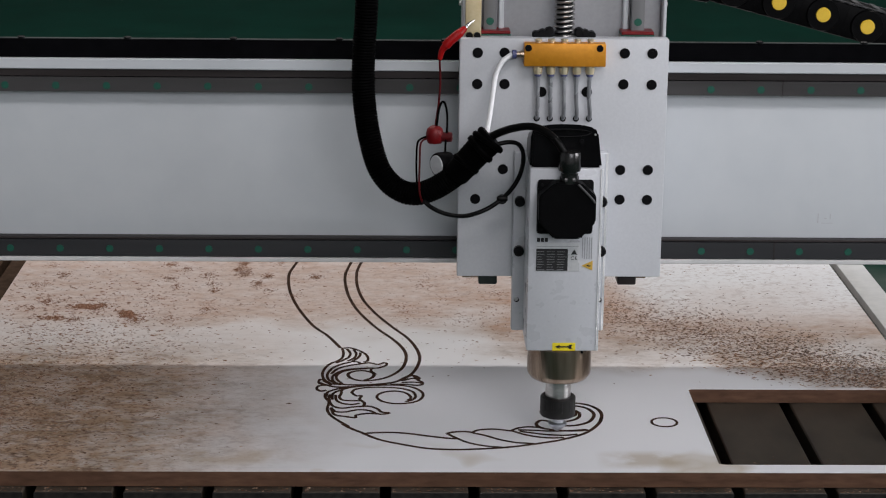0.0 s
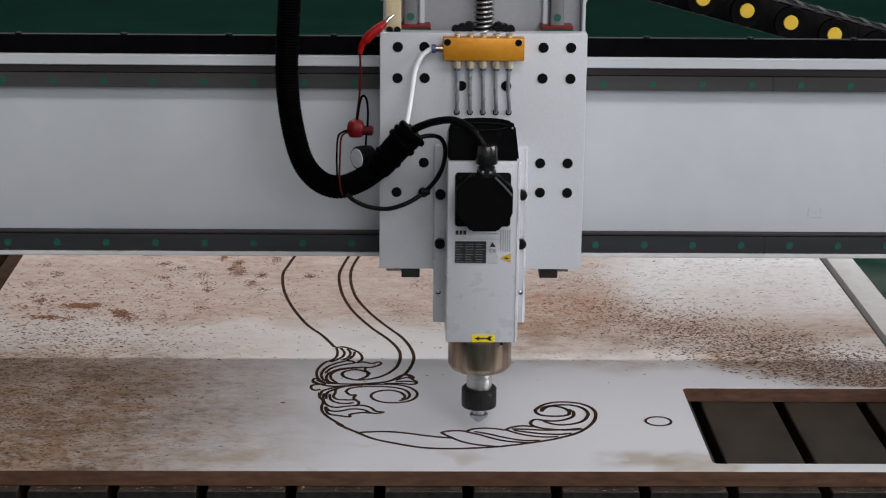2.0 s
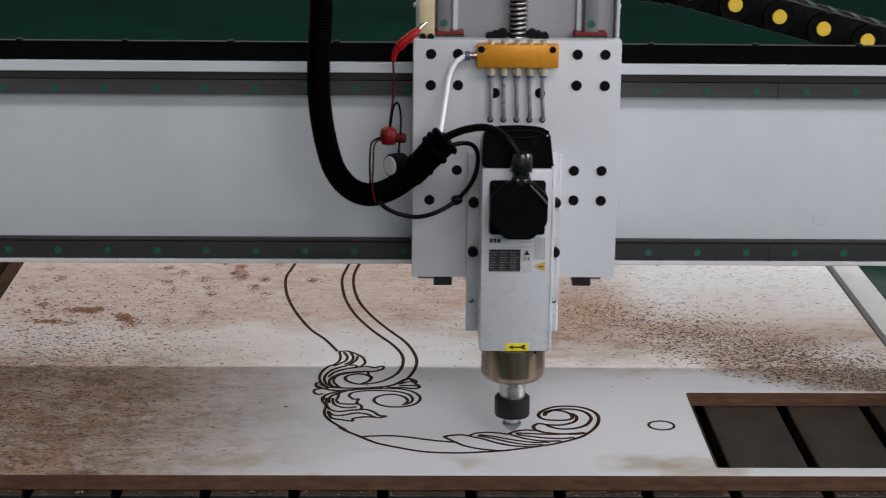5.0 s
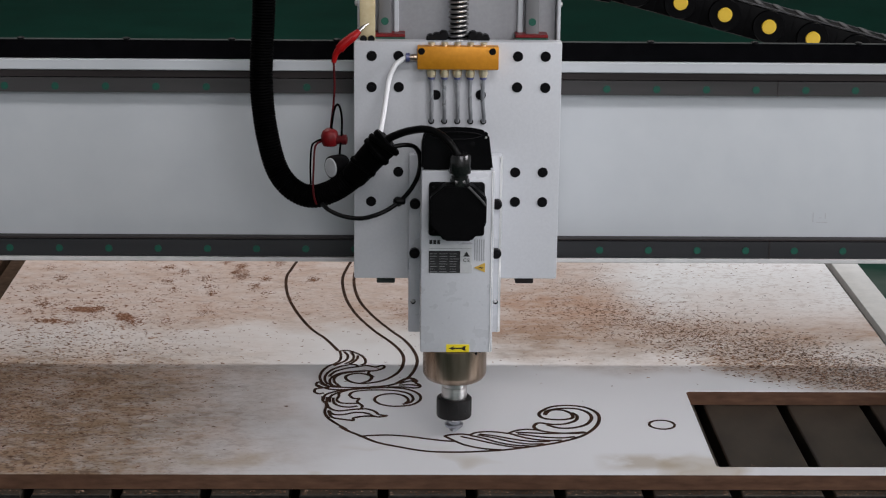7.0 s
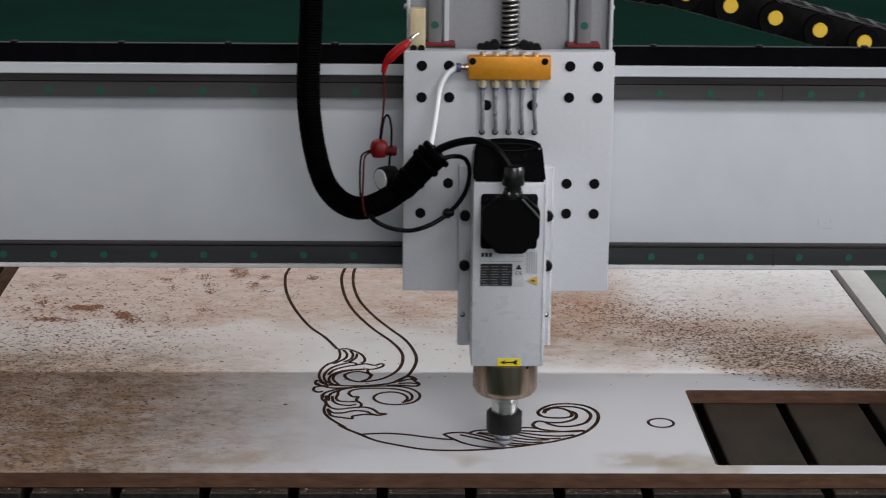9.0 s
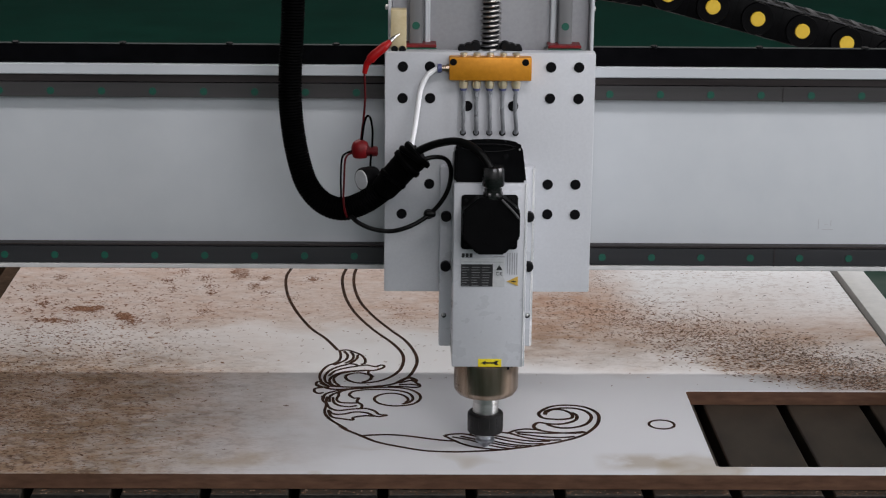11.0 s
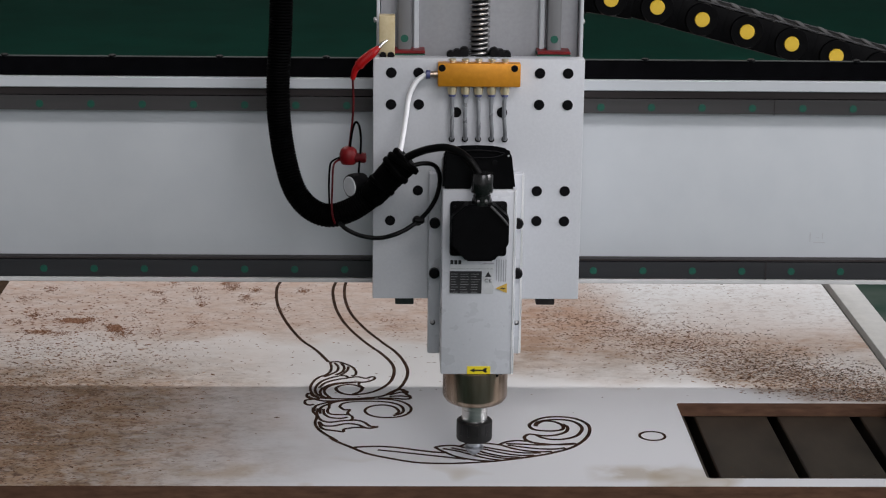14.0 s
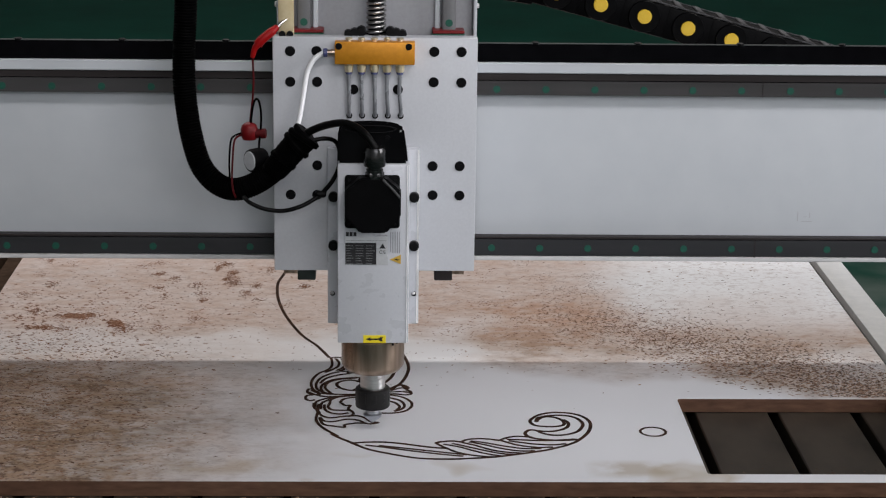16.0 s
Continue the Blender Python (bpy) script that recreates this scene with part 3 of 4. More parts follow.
leaf_d = [
    [(-0.0682, 2.3725), (-0.0674, 2.3851), (-0.0595, 2.3943), (-0.0361, 2.4016), (-0.0009, 2.4047), (0.0202, 2.3964), (0.0313, 2.3788), (0.0321, 2.3608), (0.0245, 2.3449), (0.0107, 2.3373), (-0.0054, 2.3372), (-0.0180, 2.3453), (-0.0239, 2.3590), (-0.0213, 2.3714), (-0.0125, 2.3799), (0.0003, 2.3821), (0.0120, 2.3745), (0.0177, 2.3593), (0.0142, 2.3489)],
    [(-0.0555, 2.3761), (-0.0511, 2.3880), (-0.0360, 2.3952), (-0.0126, 2.3961), (0.0062, 2.3920), (0.0190, 2.3815), (0.0235, 2.3648), (0.0200, 2.3510), (0.0107, 2.3435)],
    [(-0.0555, 2.3761), (-0.0495, 2.3643), (-0.0430, 2.3643), (-0.0451, 2.3519), (-0.0389, 2.3383), (-0.0405, 2.3269), (-0.0452, 2.3248)],
    [(-0.0682, 2.3725), (-0.0701, 2.3586), (-0.0653, 2.3484), (-0.0549, 2.3464), (-0.0440, 2.3465)],
]
leaf_e = [
    [(-0.0750, 2.3669), (-0.0733, 2.3483), (-0.0661, 2.3368), (-0.0545, 2.3328), (-0.0448, 2.3369)],
    [(-0.0879, 2.3723), (-0.0872, 2.3571), (-0.0823, 2.3414), (-0.0835, 2.3178), (-0.0807, 2.3006), (-0.0724, 2.2817), (-0.0561, 2.2562)],
    [(-0.0820, 2.3689), (-0.0823, 2.3482), (-0.0773, 2.3279), (-0.0668, 2.3193), (-0.0532, 2.3234), (-0.0430, 2.3262), (-0.0327, 2.3262), (-0.0235, 2.3183), (-0.0177, 2.3063), (-0.0086, 2.3031), (-0.0176, 2.2984), (-0.0245, 2.3017), (-0.0325, 2.3109), (-0.0462, 2.3141), (-0.0619, 2.3060), (-0.0732, 2.3079), (-0.0791, 2.3212)],
    [(-0.0792, 2.3179), (-0.0740, 2.2967), (-0.0615, 2.2903), (-0.0490, 2.2864), (-0.0481, 2.2949), (-0.0346, 2.3009), (-0.0233, 2.2997)],
    [(-0.0864, 2.3599), (-0.0847, 2.3779), (-0.0734, 2.3893), (-0.0595, 2.3979)],
    [(-0.0787, 2.3503), (-0.0784, 2.3710), (-0.0709, 2.3836), (-0.0583, 2.3950)],
]
leaf_f = [
    [(-0.0405, 2.2319), (-0.0273, 2.2351), (-0.0053, 2.2366), (0.0167, 2.2324), (0.0386, 2.2245), (0.0582, 2.2184), (0.0735, 2.2161)],
    [(0.0586, 2.2327), (0.0653, 2.2378), (0.0786, 2.2404), (0.0891, 2.2373)],
    [(0.0597, 2.2327), (0.0692, 2.2198), (0.0819, 2.2051), (0.0989, 2.1949), (0.1161, 2.1902), (0.1290, 2.1885)],
    [(0.0885, 2.2373), (0.0965, 2.2456), (0.1099, 2.2488), (0.1232, 2.2470), (0.1345, 2.2427)],
    [(0.0895, 2.2361), (0.1046, 2.2269), (0.1194, 2.2146), (0.1364, 2.2055), (0.1515, 2.2026), (0.1623, 2.2009)],
    [(0.1340, 2.2427), (0.1434, 2.2523), (0.1548, 2.2568), (0.1659, 2.2556), (0.1736, 2.2538)],
    [(0.1362, 2.2427), (0.1510, 2.2303), (0.1660, 2.2230), (0.1811, 2.2200), (0.1955, 2.2214)],
    [(0.1431, 2.2466), (0.1586, 2.2454), (0.1762, 2.2431), (0.1939, 2.2432), (0.2119, 2.2459), (0.2243, 2.2485)],
]
leaf_g = [
    [(0.1450, 2.2416), (0.1602, 2.2360), (0.1775, 2.2305), (0.1972, 2.2288), (0.2119, 2.2327)],
]
scroll_g = [
    [(-0.0639, 2.2645), (-0.0529, 2.2493), (-0.0407, 2.2362), (-0.0207, 2.214), (0.0036, 2.1995), (0.0359, 2.1852), (0.0682, 2.1818), (0.0942, 2.1837), (0.1269, 2.1893), (0.1601, 2.2004), (0.1880, 2.2118)],
    [(0.1880, 2.2118), (0.2125, 2.2281), (0.2271, 2.2438), (0.2406, 2.2694), (0.2465, 2.2954), (0.2450, 2.3153), (0.2351, 2.3320), (0.2196, 2.3400), (0.2012, 2.3398), (0.1868, 2.3315), (0.1760, 2.3147), (0.1756, 2.3027), (0.1818, 2.2936), (0.1974, 2.2904), (0.2101, 2.2932), (0.2152, 2.3004), (0.2133, 2.3137), (0.2045, 2.3236), (0.1932, 2.3249), (0.1852, 2.3161), (0.1823, 2.3068)],
]
scroll_h = [
    [(0.1817, 2.3081), (0.1856, 2.3214), (0.2004, 2.3296), (0.2188, 2.3298), (0.2317, 2.3205), (0.2375, 2.3032), (0.2351, 2.2875), (0.2275, 2.2725), (0.2132, 2.2627), (0.1974, 2.2614), (0.1857, 2.2690), (0.1806, 2.2766), (0.1717, 2.2785), (0.1660, 2.2669), (0.1702, 2.2548), (0.1808, 2.2485), (0.1983, 2.2442), (0.2161, 2.2444), (0.2263, 2.2476)],
    [(0.2153, 2.3150), (0.2201, 2.3051), (0.2190, 2.2919), (0.2125, 2.2821), (0.2007, 2.2749), (0.1894, 2.2741), (0.1806, 2.2766)],
]
for i, stroke in enumerate(scroll_a + scroll_g + scroll_h):
    part("groove", ribbon(stroke, 0.0044, 0.0003 + 0.00001 * (i % 12)), groove_cut, board, "dark brown milled line")
for i, stroke in enumerate(leaf_a + leaf_b + leaf_c + leaf_d + leaf_e + leaf_f + leaf_g):
    part("groove", ribbon(stroke, 0.0036, 0.00045 + 0.00001 * (i % 14)), groove_cut, board, "dark brown milled line")
ring = [(0.3193 + 0.0152 * math.cos(radians(a)), 2.2740 + 0.0152 * math.sin(radians(a))) for a in range(0, 361, 30)]
part("groove", ribbon(ring, 0.0032), groove_cut, board, "small milled ring")

# lines cut while the clip runs, one on each plunged pass, in short pieces that follow the bit
fresh_lines = [
    (1, 1.5, [(0.1737, 2.2093), (0.1561, 2.2085), (0.1347, 2.2170), (0.1156, 2.2292), (0.0983, 2.2378)]),
    (3.6, 4.2, [(0.1819, 2.2167), (0.1610, 2.2166), (0.1374, 2.2250), (0.1180, 2.2349), (0.1006, 2.2410)]),
    (6.3, 6.85, [(0.1511, 2.1975), (0.1360, 2.1993), (0.1168, 2.2089), (0.0976, 2.2210), (0.0783, 2.2327)]),
    (8.95, 9.45, [(0.1377, 2.1914), (0.1206, 2.1973), (0.1037, 2.2082), (0.0867, 2.2210), (0.0683, 2.2301)]),
    (11.4, 12, [(0.0945, 2.1954), (0.0687, 2.2031), (0.0427, 2.2108), (0.0165, 2.2186), (-0.0075, 2.2253)]),
    (14.5, 15.05, [(0.0900, 2.1911), (0.0728, 2.1952), (0.0469, 2.2029), (0.0209, 2.2113), (-0.0031, 2.2203), (-0.0229, 2.2264)]),
]
fresh_grooves = []
for begin, end, points in fresh_lines:
    line = [(p.x, p.y) for p in spline([(x, y, 0) for x, y in points], 4)]
    pieces = [line[i:i + 5] for i in range(0, len(line) - 1, 4)]
    for i, piece in enumerate(pieces):
        t = begin + (end - begin) * (i + 1) / len(pieces)
        fresh_grooves.append((t - 0.12, t, part("groove", ribbon(piece, 0.0036, 0.0004, 2), groove_cut, board, "freshly milled brown line")))


def chips():
    """Loose flakes of sawdust, thick where the head has thrown them."""
    bm = fresh()
    rnd = random.Random(4)

    def flake(x, y, s, z=0.0):
        a = rnd.gauss(0, 0.55)
        lx, ly = math.cos(a) * s, math.sin(a) * s
        w = s * rnd.uniform(0.25, 0.6)
        wx, wy = -math.sin(a) * w, math.cos(a) * w
        h = s * rnd.uniform(0.05, 0.16)
        v = [bm.verts.new(q) for q in ((x - lx, y - ly, z + 0.0002), (x + wx, y + wy, z + 0.0002), (x + lx, y + ly, z + 0.0002), (x - wx, y - wy, z + 0.0002), (x, y, z + 0.0003 + h))]
        for i in range(4):
            bm.faces.new((v[i], v[(i + 1) % 4], v[4]))

    def cloud(n, cx, cy, sx, sy, lean, size):
        for _ in range(n):
            u, w = rnd.gauss(0, 1), rnd.gauss(0, 1)
            x, y = cx + u * sx, cy + w * sy + u * sx * lean
            if not (X0 + 0.004 < x < X1 - 0.004 and Y0 + 0.004 < y < Y1) or (CX0 - 0.004 < x < CX1 + 0.004 and CY0 - 0.004 < y < CY1 + 0.004):
                continue
            flake(x, y, size * rnd.uniform(0.4, 1.3))

    # a drift thrown aside along the cutout, thinning towards the back
    for _ in range(9600):
        u = rnd.betavariate(2.5, 1.0)
        x = 0.14 + 0.53 * u
        y = 2.74 - 0.400 * u ** 1.25 + rnd.gauss(0, 0.032 + 0.02 * (1 - u)) + abs(rnd.gauss(0, 0.07))
        if x < X1 - 0.004 and y > 2.401:
            flake(x, y, 0.0021 * rnd.uniform(0.3, 1.4))
    cloud(900, 0.52, 2.462, 0.085, 0.028, -0.55, 0.0034)
    cloud(1300, 0.24, 2.70, 0.11, 0.085, 0.0, 0.0018)
    cloud(300, 0.5, 2.95, 0.12, 0.2, 0.0, 0.0024)
    cloud(4200, -0.45, 2.32, 0.085, 0.12, 0.0, 0.0021)
    cloud(900, -0.44, 2.30, 0.09, 0.12, 0.0, 0.0034)
    cloud(1700, -0.42, 2.60, 0.10, 0.13, 0.0, 0.0022)
    cloud(260, -0.45, 2.62, 0.09, 0.12, 0.0, 0.0038)
    cloud(160, -0.50, 2.78, 0.09, 0.08, 0.0, 0.0034)
    cloud(420, -0.435, 2.735, 0.010, 0.0065, 0.0, 0.0028)
    cloud(300, -0.373, 2.698, 0.007, 0.008, -0.3, 0.0028)
    cloud(170, -0.474, 2.680, 0.009, 0.006, 0.0, 0.0028)
    # loose clots of reddish dust towards the back
    for _ in range(46):
        x, y = rnd.uniform(-0.55, -0.12), rnd.uniform(2.66, 3.10)
        cloud(rnd.randint(25, 130), x, y, rnd.uniform(0.003, 0.008), rnd.uniform(0.006, 0.013), 0.0, rnd.uniform(0.0013, 0.0021))
    for _ in range(30):
        x, y = rnd.uniform(0.0, 0.32), rnd.uniform(2.68, 3.05)
        cloud(rnd.randint(15, 60), x, y, rnd.uniform(0.005, 0.014), rnd.uniform(0.008, 0.018), 0.0, rnd.uniform(0.0012, 0.0019))
    # swarf on the bed, inside the cutout and along the front edge
    for _ in range(260):
        x, y = rnd.uniform(0.40, 0.62), CY0 + 0.004 + abs(rnd.gauss(0, 0.03))
        if y < CY1 - 0.01 and min(abs(x - c) for c in slots) > 0.008:
            flake(x, y, 0.0018 * rnd.uniform(0.4, 1.3), -BOARD_T - 0.001)
    for _ in range(700):
        x = rnd.uniform(-0.52, 0.6)
        if min(abs(x - c) for c in slots) > 0.008:
            flake(x, rnd.uniform(2.1005, 2.1130), 0.0016 * rnd.uniform(0.4, 1.4), -BOARD_T - 0.001)
    cloud(900, -0.2, 2.85, 0.2, 0.2, 0.0, 0.0022)
    return bm


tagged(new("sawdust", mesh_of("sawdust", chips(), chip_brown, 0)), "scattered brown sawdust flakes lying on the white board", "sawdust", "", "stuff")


# ---- gantry ----
gantry = thing("gantry", "white painted machine gantry beam with two steel guide rails", "gantry")
part("beam", box(fresh(), -0.95, 1.15, 0.016, 0.080, 0.1708, 0.4140, 0.002), white_paint, gantry)
# unseen rear part, deepened to set the shadow edge cast on the board
part("rear_beam", box(fresh(), -0.95, 1.15, 0.0803, 0.272, 0.1708, 0.3440, 0.002), frame_paint, gantry)
part("bottom_lip", box(fresh(), -0.95, 1.15, 0.0, 0.016, 0.1650, 0.1706, 0.0008, 1), frame_paint, gantry, "thin grey lip under the lower rail")
part("top_ledge", box(fresh(), -0.95, 1.15, -0.002, 0.016, 0.4016, 0.4146, 0.001, 1), white_paint, gantry, "white ledge over the upper rail")
part("cable_tray", box(fresh(), -0.95, 1.15, 0.002, 0.007, 0.4150, 0.4370, 0.0008, 1), tray_black, gantry, "black cable tray front")
part("tray_floor", box(fresh(), -0.95, 1.15, 0.007, 0.078, 0.4145, 0.4165), tray_black, gantry)
# this grey strip imitates light reflected along the tray's top edge
part("tray_edge", box(fresh(), -0.95, 1.15, 0.0014, 0.0074, 0.4371, 0.4381, 0.0003, 1), tray_sheen, gantry, "grey strip standing in for the sheen on the tray top")
screw = mesh_of("tray_screw", lathe(fresh(), [(0.0042, -0.0012), (0.0046, 0.0), (0.0046, 0.0016), (0.003, 0.0026)], "z", seg=12), black_steel)
for i in range(-6, 8):
    again("tray_screw", screw, gantry, Matrix.Translation((0.055 + 0.125 * i, 0.0045, 0.4376)))
for x0, x1, z0, z1 in ((0.515, 0.5158, 0.214, 0.226), (0.5195, 0.5335, 0.213, 0.2138), (0.5225, 0.5265, 0.219, 0.2196), (0.5300, 0.5308, 0.218, 0.225)):
    part("pencil_mark", box(fresh(), x0, x1, 0.0157, 0.0162, z0, z1), pencil, gantry, "faint grey pencil mark")
for za, zb in ((0.3734, 0.3928), (0.1708, 0.1932)):
    bm = fresh()
    prof = [(0.016, za), (0.0, za + 0.001), (0.0, za + 0.006), (0.0, zb - 0.006), (0.0, zb - 0.001), (0.016, zb)]
    a = [bm.verts.new((-0.95, y, z)) for y, z in prof]
    b = [bm.verts.new((1.15, y, z)) for y, z in prof]
    for i in range(len(prof)):
        bm.faces.new((a[i], a[(i + 1) % 6], b[(i + 1) % 6], b[i]))
    bm.faces.new(a), bm.faces.new(b[::-1])
    bmesh.ops.recalc_face_normals(bm, faces=bm.faces[:])
    # the lower rail gets a darker grey than the upper one
    rail = part("guide_rail", bm, rail_steel if zb > 0.3 else rail_dark, gantry, "dark grey steel rail with green hole caps")
    part("top_edge", box(fresh(), -0.95, 1.15, 0.001, 0.014, zb + 0.0002, zb + (0.0086 if zb > 0.3 else 0.0022)), rail_groove, rail)
    cap = mesh_of("hole_cap", lathe(fresh(), [(0.0045, -0.0006), (0.0045, 0.002)], "y", seg=14), green_cap)
    first = 0.2540 if zb > 0.3 else 0.2513
    for i in range(-20, 15):
        again("hole_cap", cap, rail, Matrix.Translation((first + 0.06 * i, 0, 0.3817 if zb > 0.3 else 0.1812)))
    part("joint", box(fresh(), 0.4595, 0.4606 if zb > 0.3 else 0.4612, -0.0004, 0.002, za, zb), rail_groove, rail)
for x in (-0.95, 1.09):
    part("upright", box(fresh(), x, x + 0.06, -0.02, 0.22, -0.30, 0.41, 0.004), white_paint, gantry)

# ---- carriage behind the head ----
carriage = thing("carriage", "white upright carriage with vertical rails and ball screw", "machine carriage")
# the back plate is a darker grey than the covers beside it
part("back_plate", box(fresh(), -0.112, 0.1155, -0.035, -0.016, 0.176, 0.72, 0.002), carriage_grey, carriage)
for x0, x1 in ((-0.1165, -0.1125), (0.116, 0.120)):
    part("side_cover", box(fresh(), x0, x1, -0.052, -0.005, 0.178, 0.72, 0.001), head_paint, carriage)
for xc in (-0.0845, 0.0870):
    r = part("vertical_rail", box(fresh(), xc - 0.0078, xc + 0.0078, -0.052, -0.035, 0.19, 0.72, 0.0015), rail_bright, carriage)
    cap = mesh_of("hole_cap", lathe(fresh(), [(0.0045, -0.0526), (0.0045, -0.05)], "y", seg=14), green_cap)
    for i in range(4):
        again("hole_cap", cap, r, Matrix.Translation((xc, 0, 0.4702 + 0.06 * i)))
    part("rail_shoulder", box(fresh(), xc + (0.0105 if xc < 0 else -0.0165), xc + (0.0165 if xc < 0 else -0.0105), -0.043, -0.035, 0.19, 0.72, 0.001, 1), white_paint, carriage)
for z in (0.488, 0.60):
    part("side_bolt", lathe(fresh(), [(0.0030, 0.1195), (0.0032, 0.1225), (0.002, 0.1235)], "x", (0, -0.030, z), 12), chrome, carriage)
    part("side_bolt", lathe(fresh(), [(0.0030, -0.1160), (0.0032, -0.1190), (0.002, -0.1200)], "x", (0, -0.030, z), 12), chrome, carriage)
def helix(radius, root, pitch, z0, turns, seg=20):
    """A rolled thread: rounded ridge winding up a core."""
    bm = fresh()
    shape = [(root, 0.0), (radius * 0.96, 0.18), (radius, 0.36), (radius * 0.96, 0.54), (root, 0.72)]
    rows = []
    for i in range(turns * seg + 1):
        a = 2 * math.pi * i / seg
        rows.append([bm.verts.new((r * math.cos(a), r * math.sin(a), z0 + pitch * (i / seg + h))) for r, h in shape])
    for p, q in zip(rows, rows[1:]):
        for k in range(len(shape) - 1):
            bm.faces.new((p[k], q[k], q[k + 1], p[k + 1]))
    bmesh.ops.recalc_face_normals(bm, faces=bm.faces[:])
    bmesh.ops.translate(bm, verts=bm.verts[:], vec=(0.0008, -0.062, 0))
    return bm


thread = part("ball_screw", helix(0.0122, 0.0092, 0.0056, 0.40, 54), screw_steel, carriage, "threaded steel ball screw")
part("thread_root", lathe(fresh(), [(0.0094, 0.40), (0.0094, 0.70)], "z", (0.0008, -0.062, 0), 24), black_steel, thread)
for xc in (-0.100, 0.098):
    part("bearing_block", box(fresh(), xc - 0.012, xc + 0.012, -0.030, -0.016, 0.155, 0.19, 0.001), nickel_sheen, carriage)
for xc, mat in ((-0.0825, green_block), (0.0835, rail_groove)):
    part("stop_block", box(fresh(), xc - 0.011, xc + 0.011, -0.062, -0.036, 0.1560, 0.185, 0.0015), mat, carriage, "dark stop block under the plate")

# ---- moving head: plate, spindle, fittings ----
head_plate = thing("head_plate", "white drilled mounting plate of the milling head", "machine plate")
part("plate", box(fresh(), -0.1200, 0.1200, -0.085, -0.064, 0.1743, 0.4572, 0.0015), head_paint, head_plate)
screw_mesh = mesh_of("cap_screw", lathe(lathe(fresh(), [(0.0056, -0.0006), (0.0060, -0.0002), (0.0060, 0.006)], "y", seg=20), [(0.0030, -0.0010), (0.0030, 0.003)], "y", seg=6), socket_dark)
for x, z in ((-0.0994, 0.4406), (-0.0686, 0.4408), (0.0692, 0.4410), (0.1011, 0.4410), (-0.0995, 0.4042), (-0.0681, 0.4044), (0.0688, 0.4049), (0.1014, 0.4046),
             (-0.0255, 0.3956), (0.0268, 0.3958), (-0.0682, 0.3040), (0.0686, 0.3039), (0.1008, 0.3040), (-0.0999, 0.2682), (-0.0684, 0.2681), (0.0690, 0.2684), (0.1011, 0.2682)):
    again("cap_screw", screw_mesh, head_plate, Matrix.Translation((x, -0.0855, z)))
for xc in (-0.080, 0.0862):
    w = part("rail_wiper", box(fresh(), xc - 0.019, xc + 0.019, -0.063, -0.036, 0.4585, 0.4622, 0.001, 1), wiper_red, head_plate, "red rail wiper")
    part("wiper_edge", box(fresh(), xc - 0.019, xc + 0.019, -0.0635, -0.036, 0.4572, 0.4585), green_cap, w)
    part("rail_carriage", box(fresh(), xc - 0.019, xc + 0.019, -0.063, -0.036, 0.19, 0.4572, 0.001, 1), nickel_sheen, head_plate)
for x, z, r in ((-0.0320, 0.4590, 0.0046), (-0.0245, 0.4600, 0.0056), (-0.0165, 0.4622, 0.0058), (0.0175, 0.4622, 0.0056), (0.0245, 0.4602, 0.0056), (0.0320, 0.4592, 0.0048)):
    part("flange_bolt", lathe(fresh(), [(r * 0.8, -0.0735), (r, -0.0725), (r, -0.062)], "y", (x, 0, z), 18), black_steel, head_plate)
part("nut_flange", box(fresh(), -0.034, 0.034, -0.0645, -0.052, 0.4572, 0.4610, 0.002), black_steel, head_plate)
ochre = part("sensor_block", box(fresh(), -0.1135, -0.0955, -0.075, -0.060, 0.4574, 0.5040, 0.001), ochre_block, head_plate, "ochre touch-off block")
for x in (-0.109, -0.100):
    part("block_screw", lathe(fresh(), [(0.004, -0.079), (0.004, -0.07)], "y", (x, 0, 0.459), 12), black_steel, ochre)

manifold = thing("oil_manifold", "gold anodised oil distributor with five small tubes", "oil distributor")
block = part("block", box(fresh(), -0.0470, 0.0462, -0.101, -0.0855, 0.4278, 0.4542, 0.0012), gold_anodised, manifold)
for x, z in ((-0.0424, 0.4490), (0.0391, 0.4490)):
    part("cap_screw", lathe(lathe(fresh(), [(0.0036, -0.1018), (0.0040, -0.1012), (0.0040, -0.098)], "y", (x, 0, z), 18), [(0.0018, -0.1021), (0.0018, -0.1)], "y", (x, 0, z), 6), socket_dark, block)
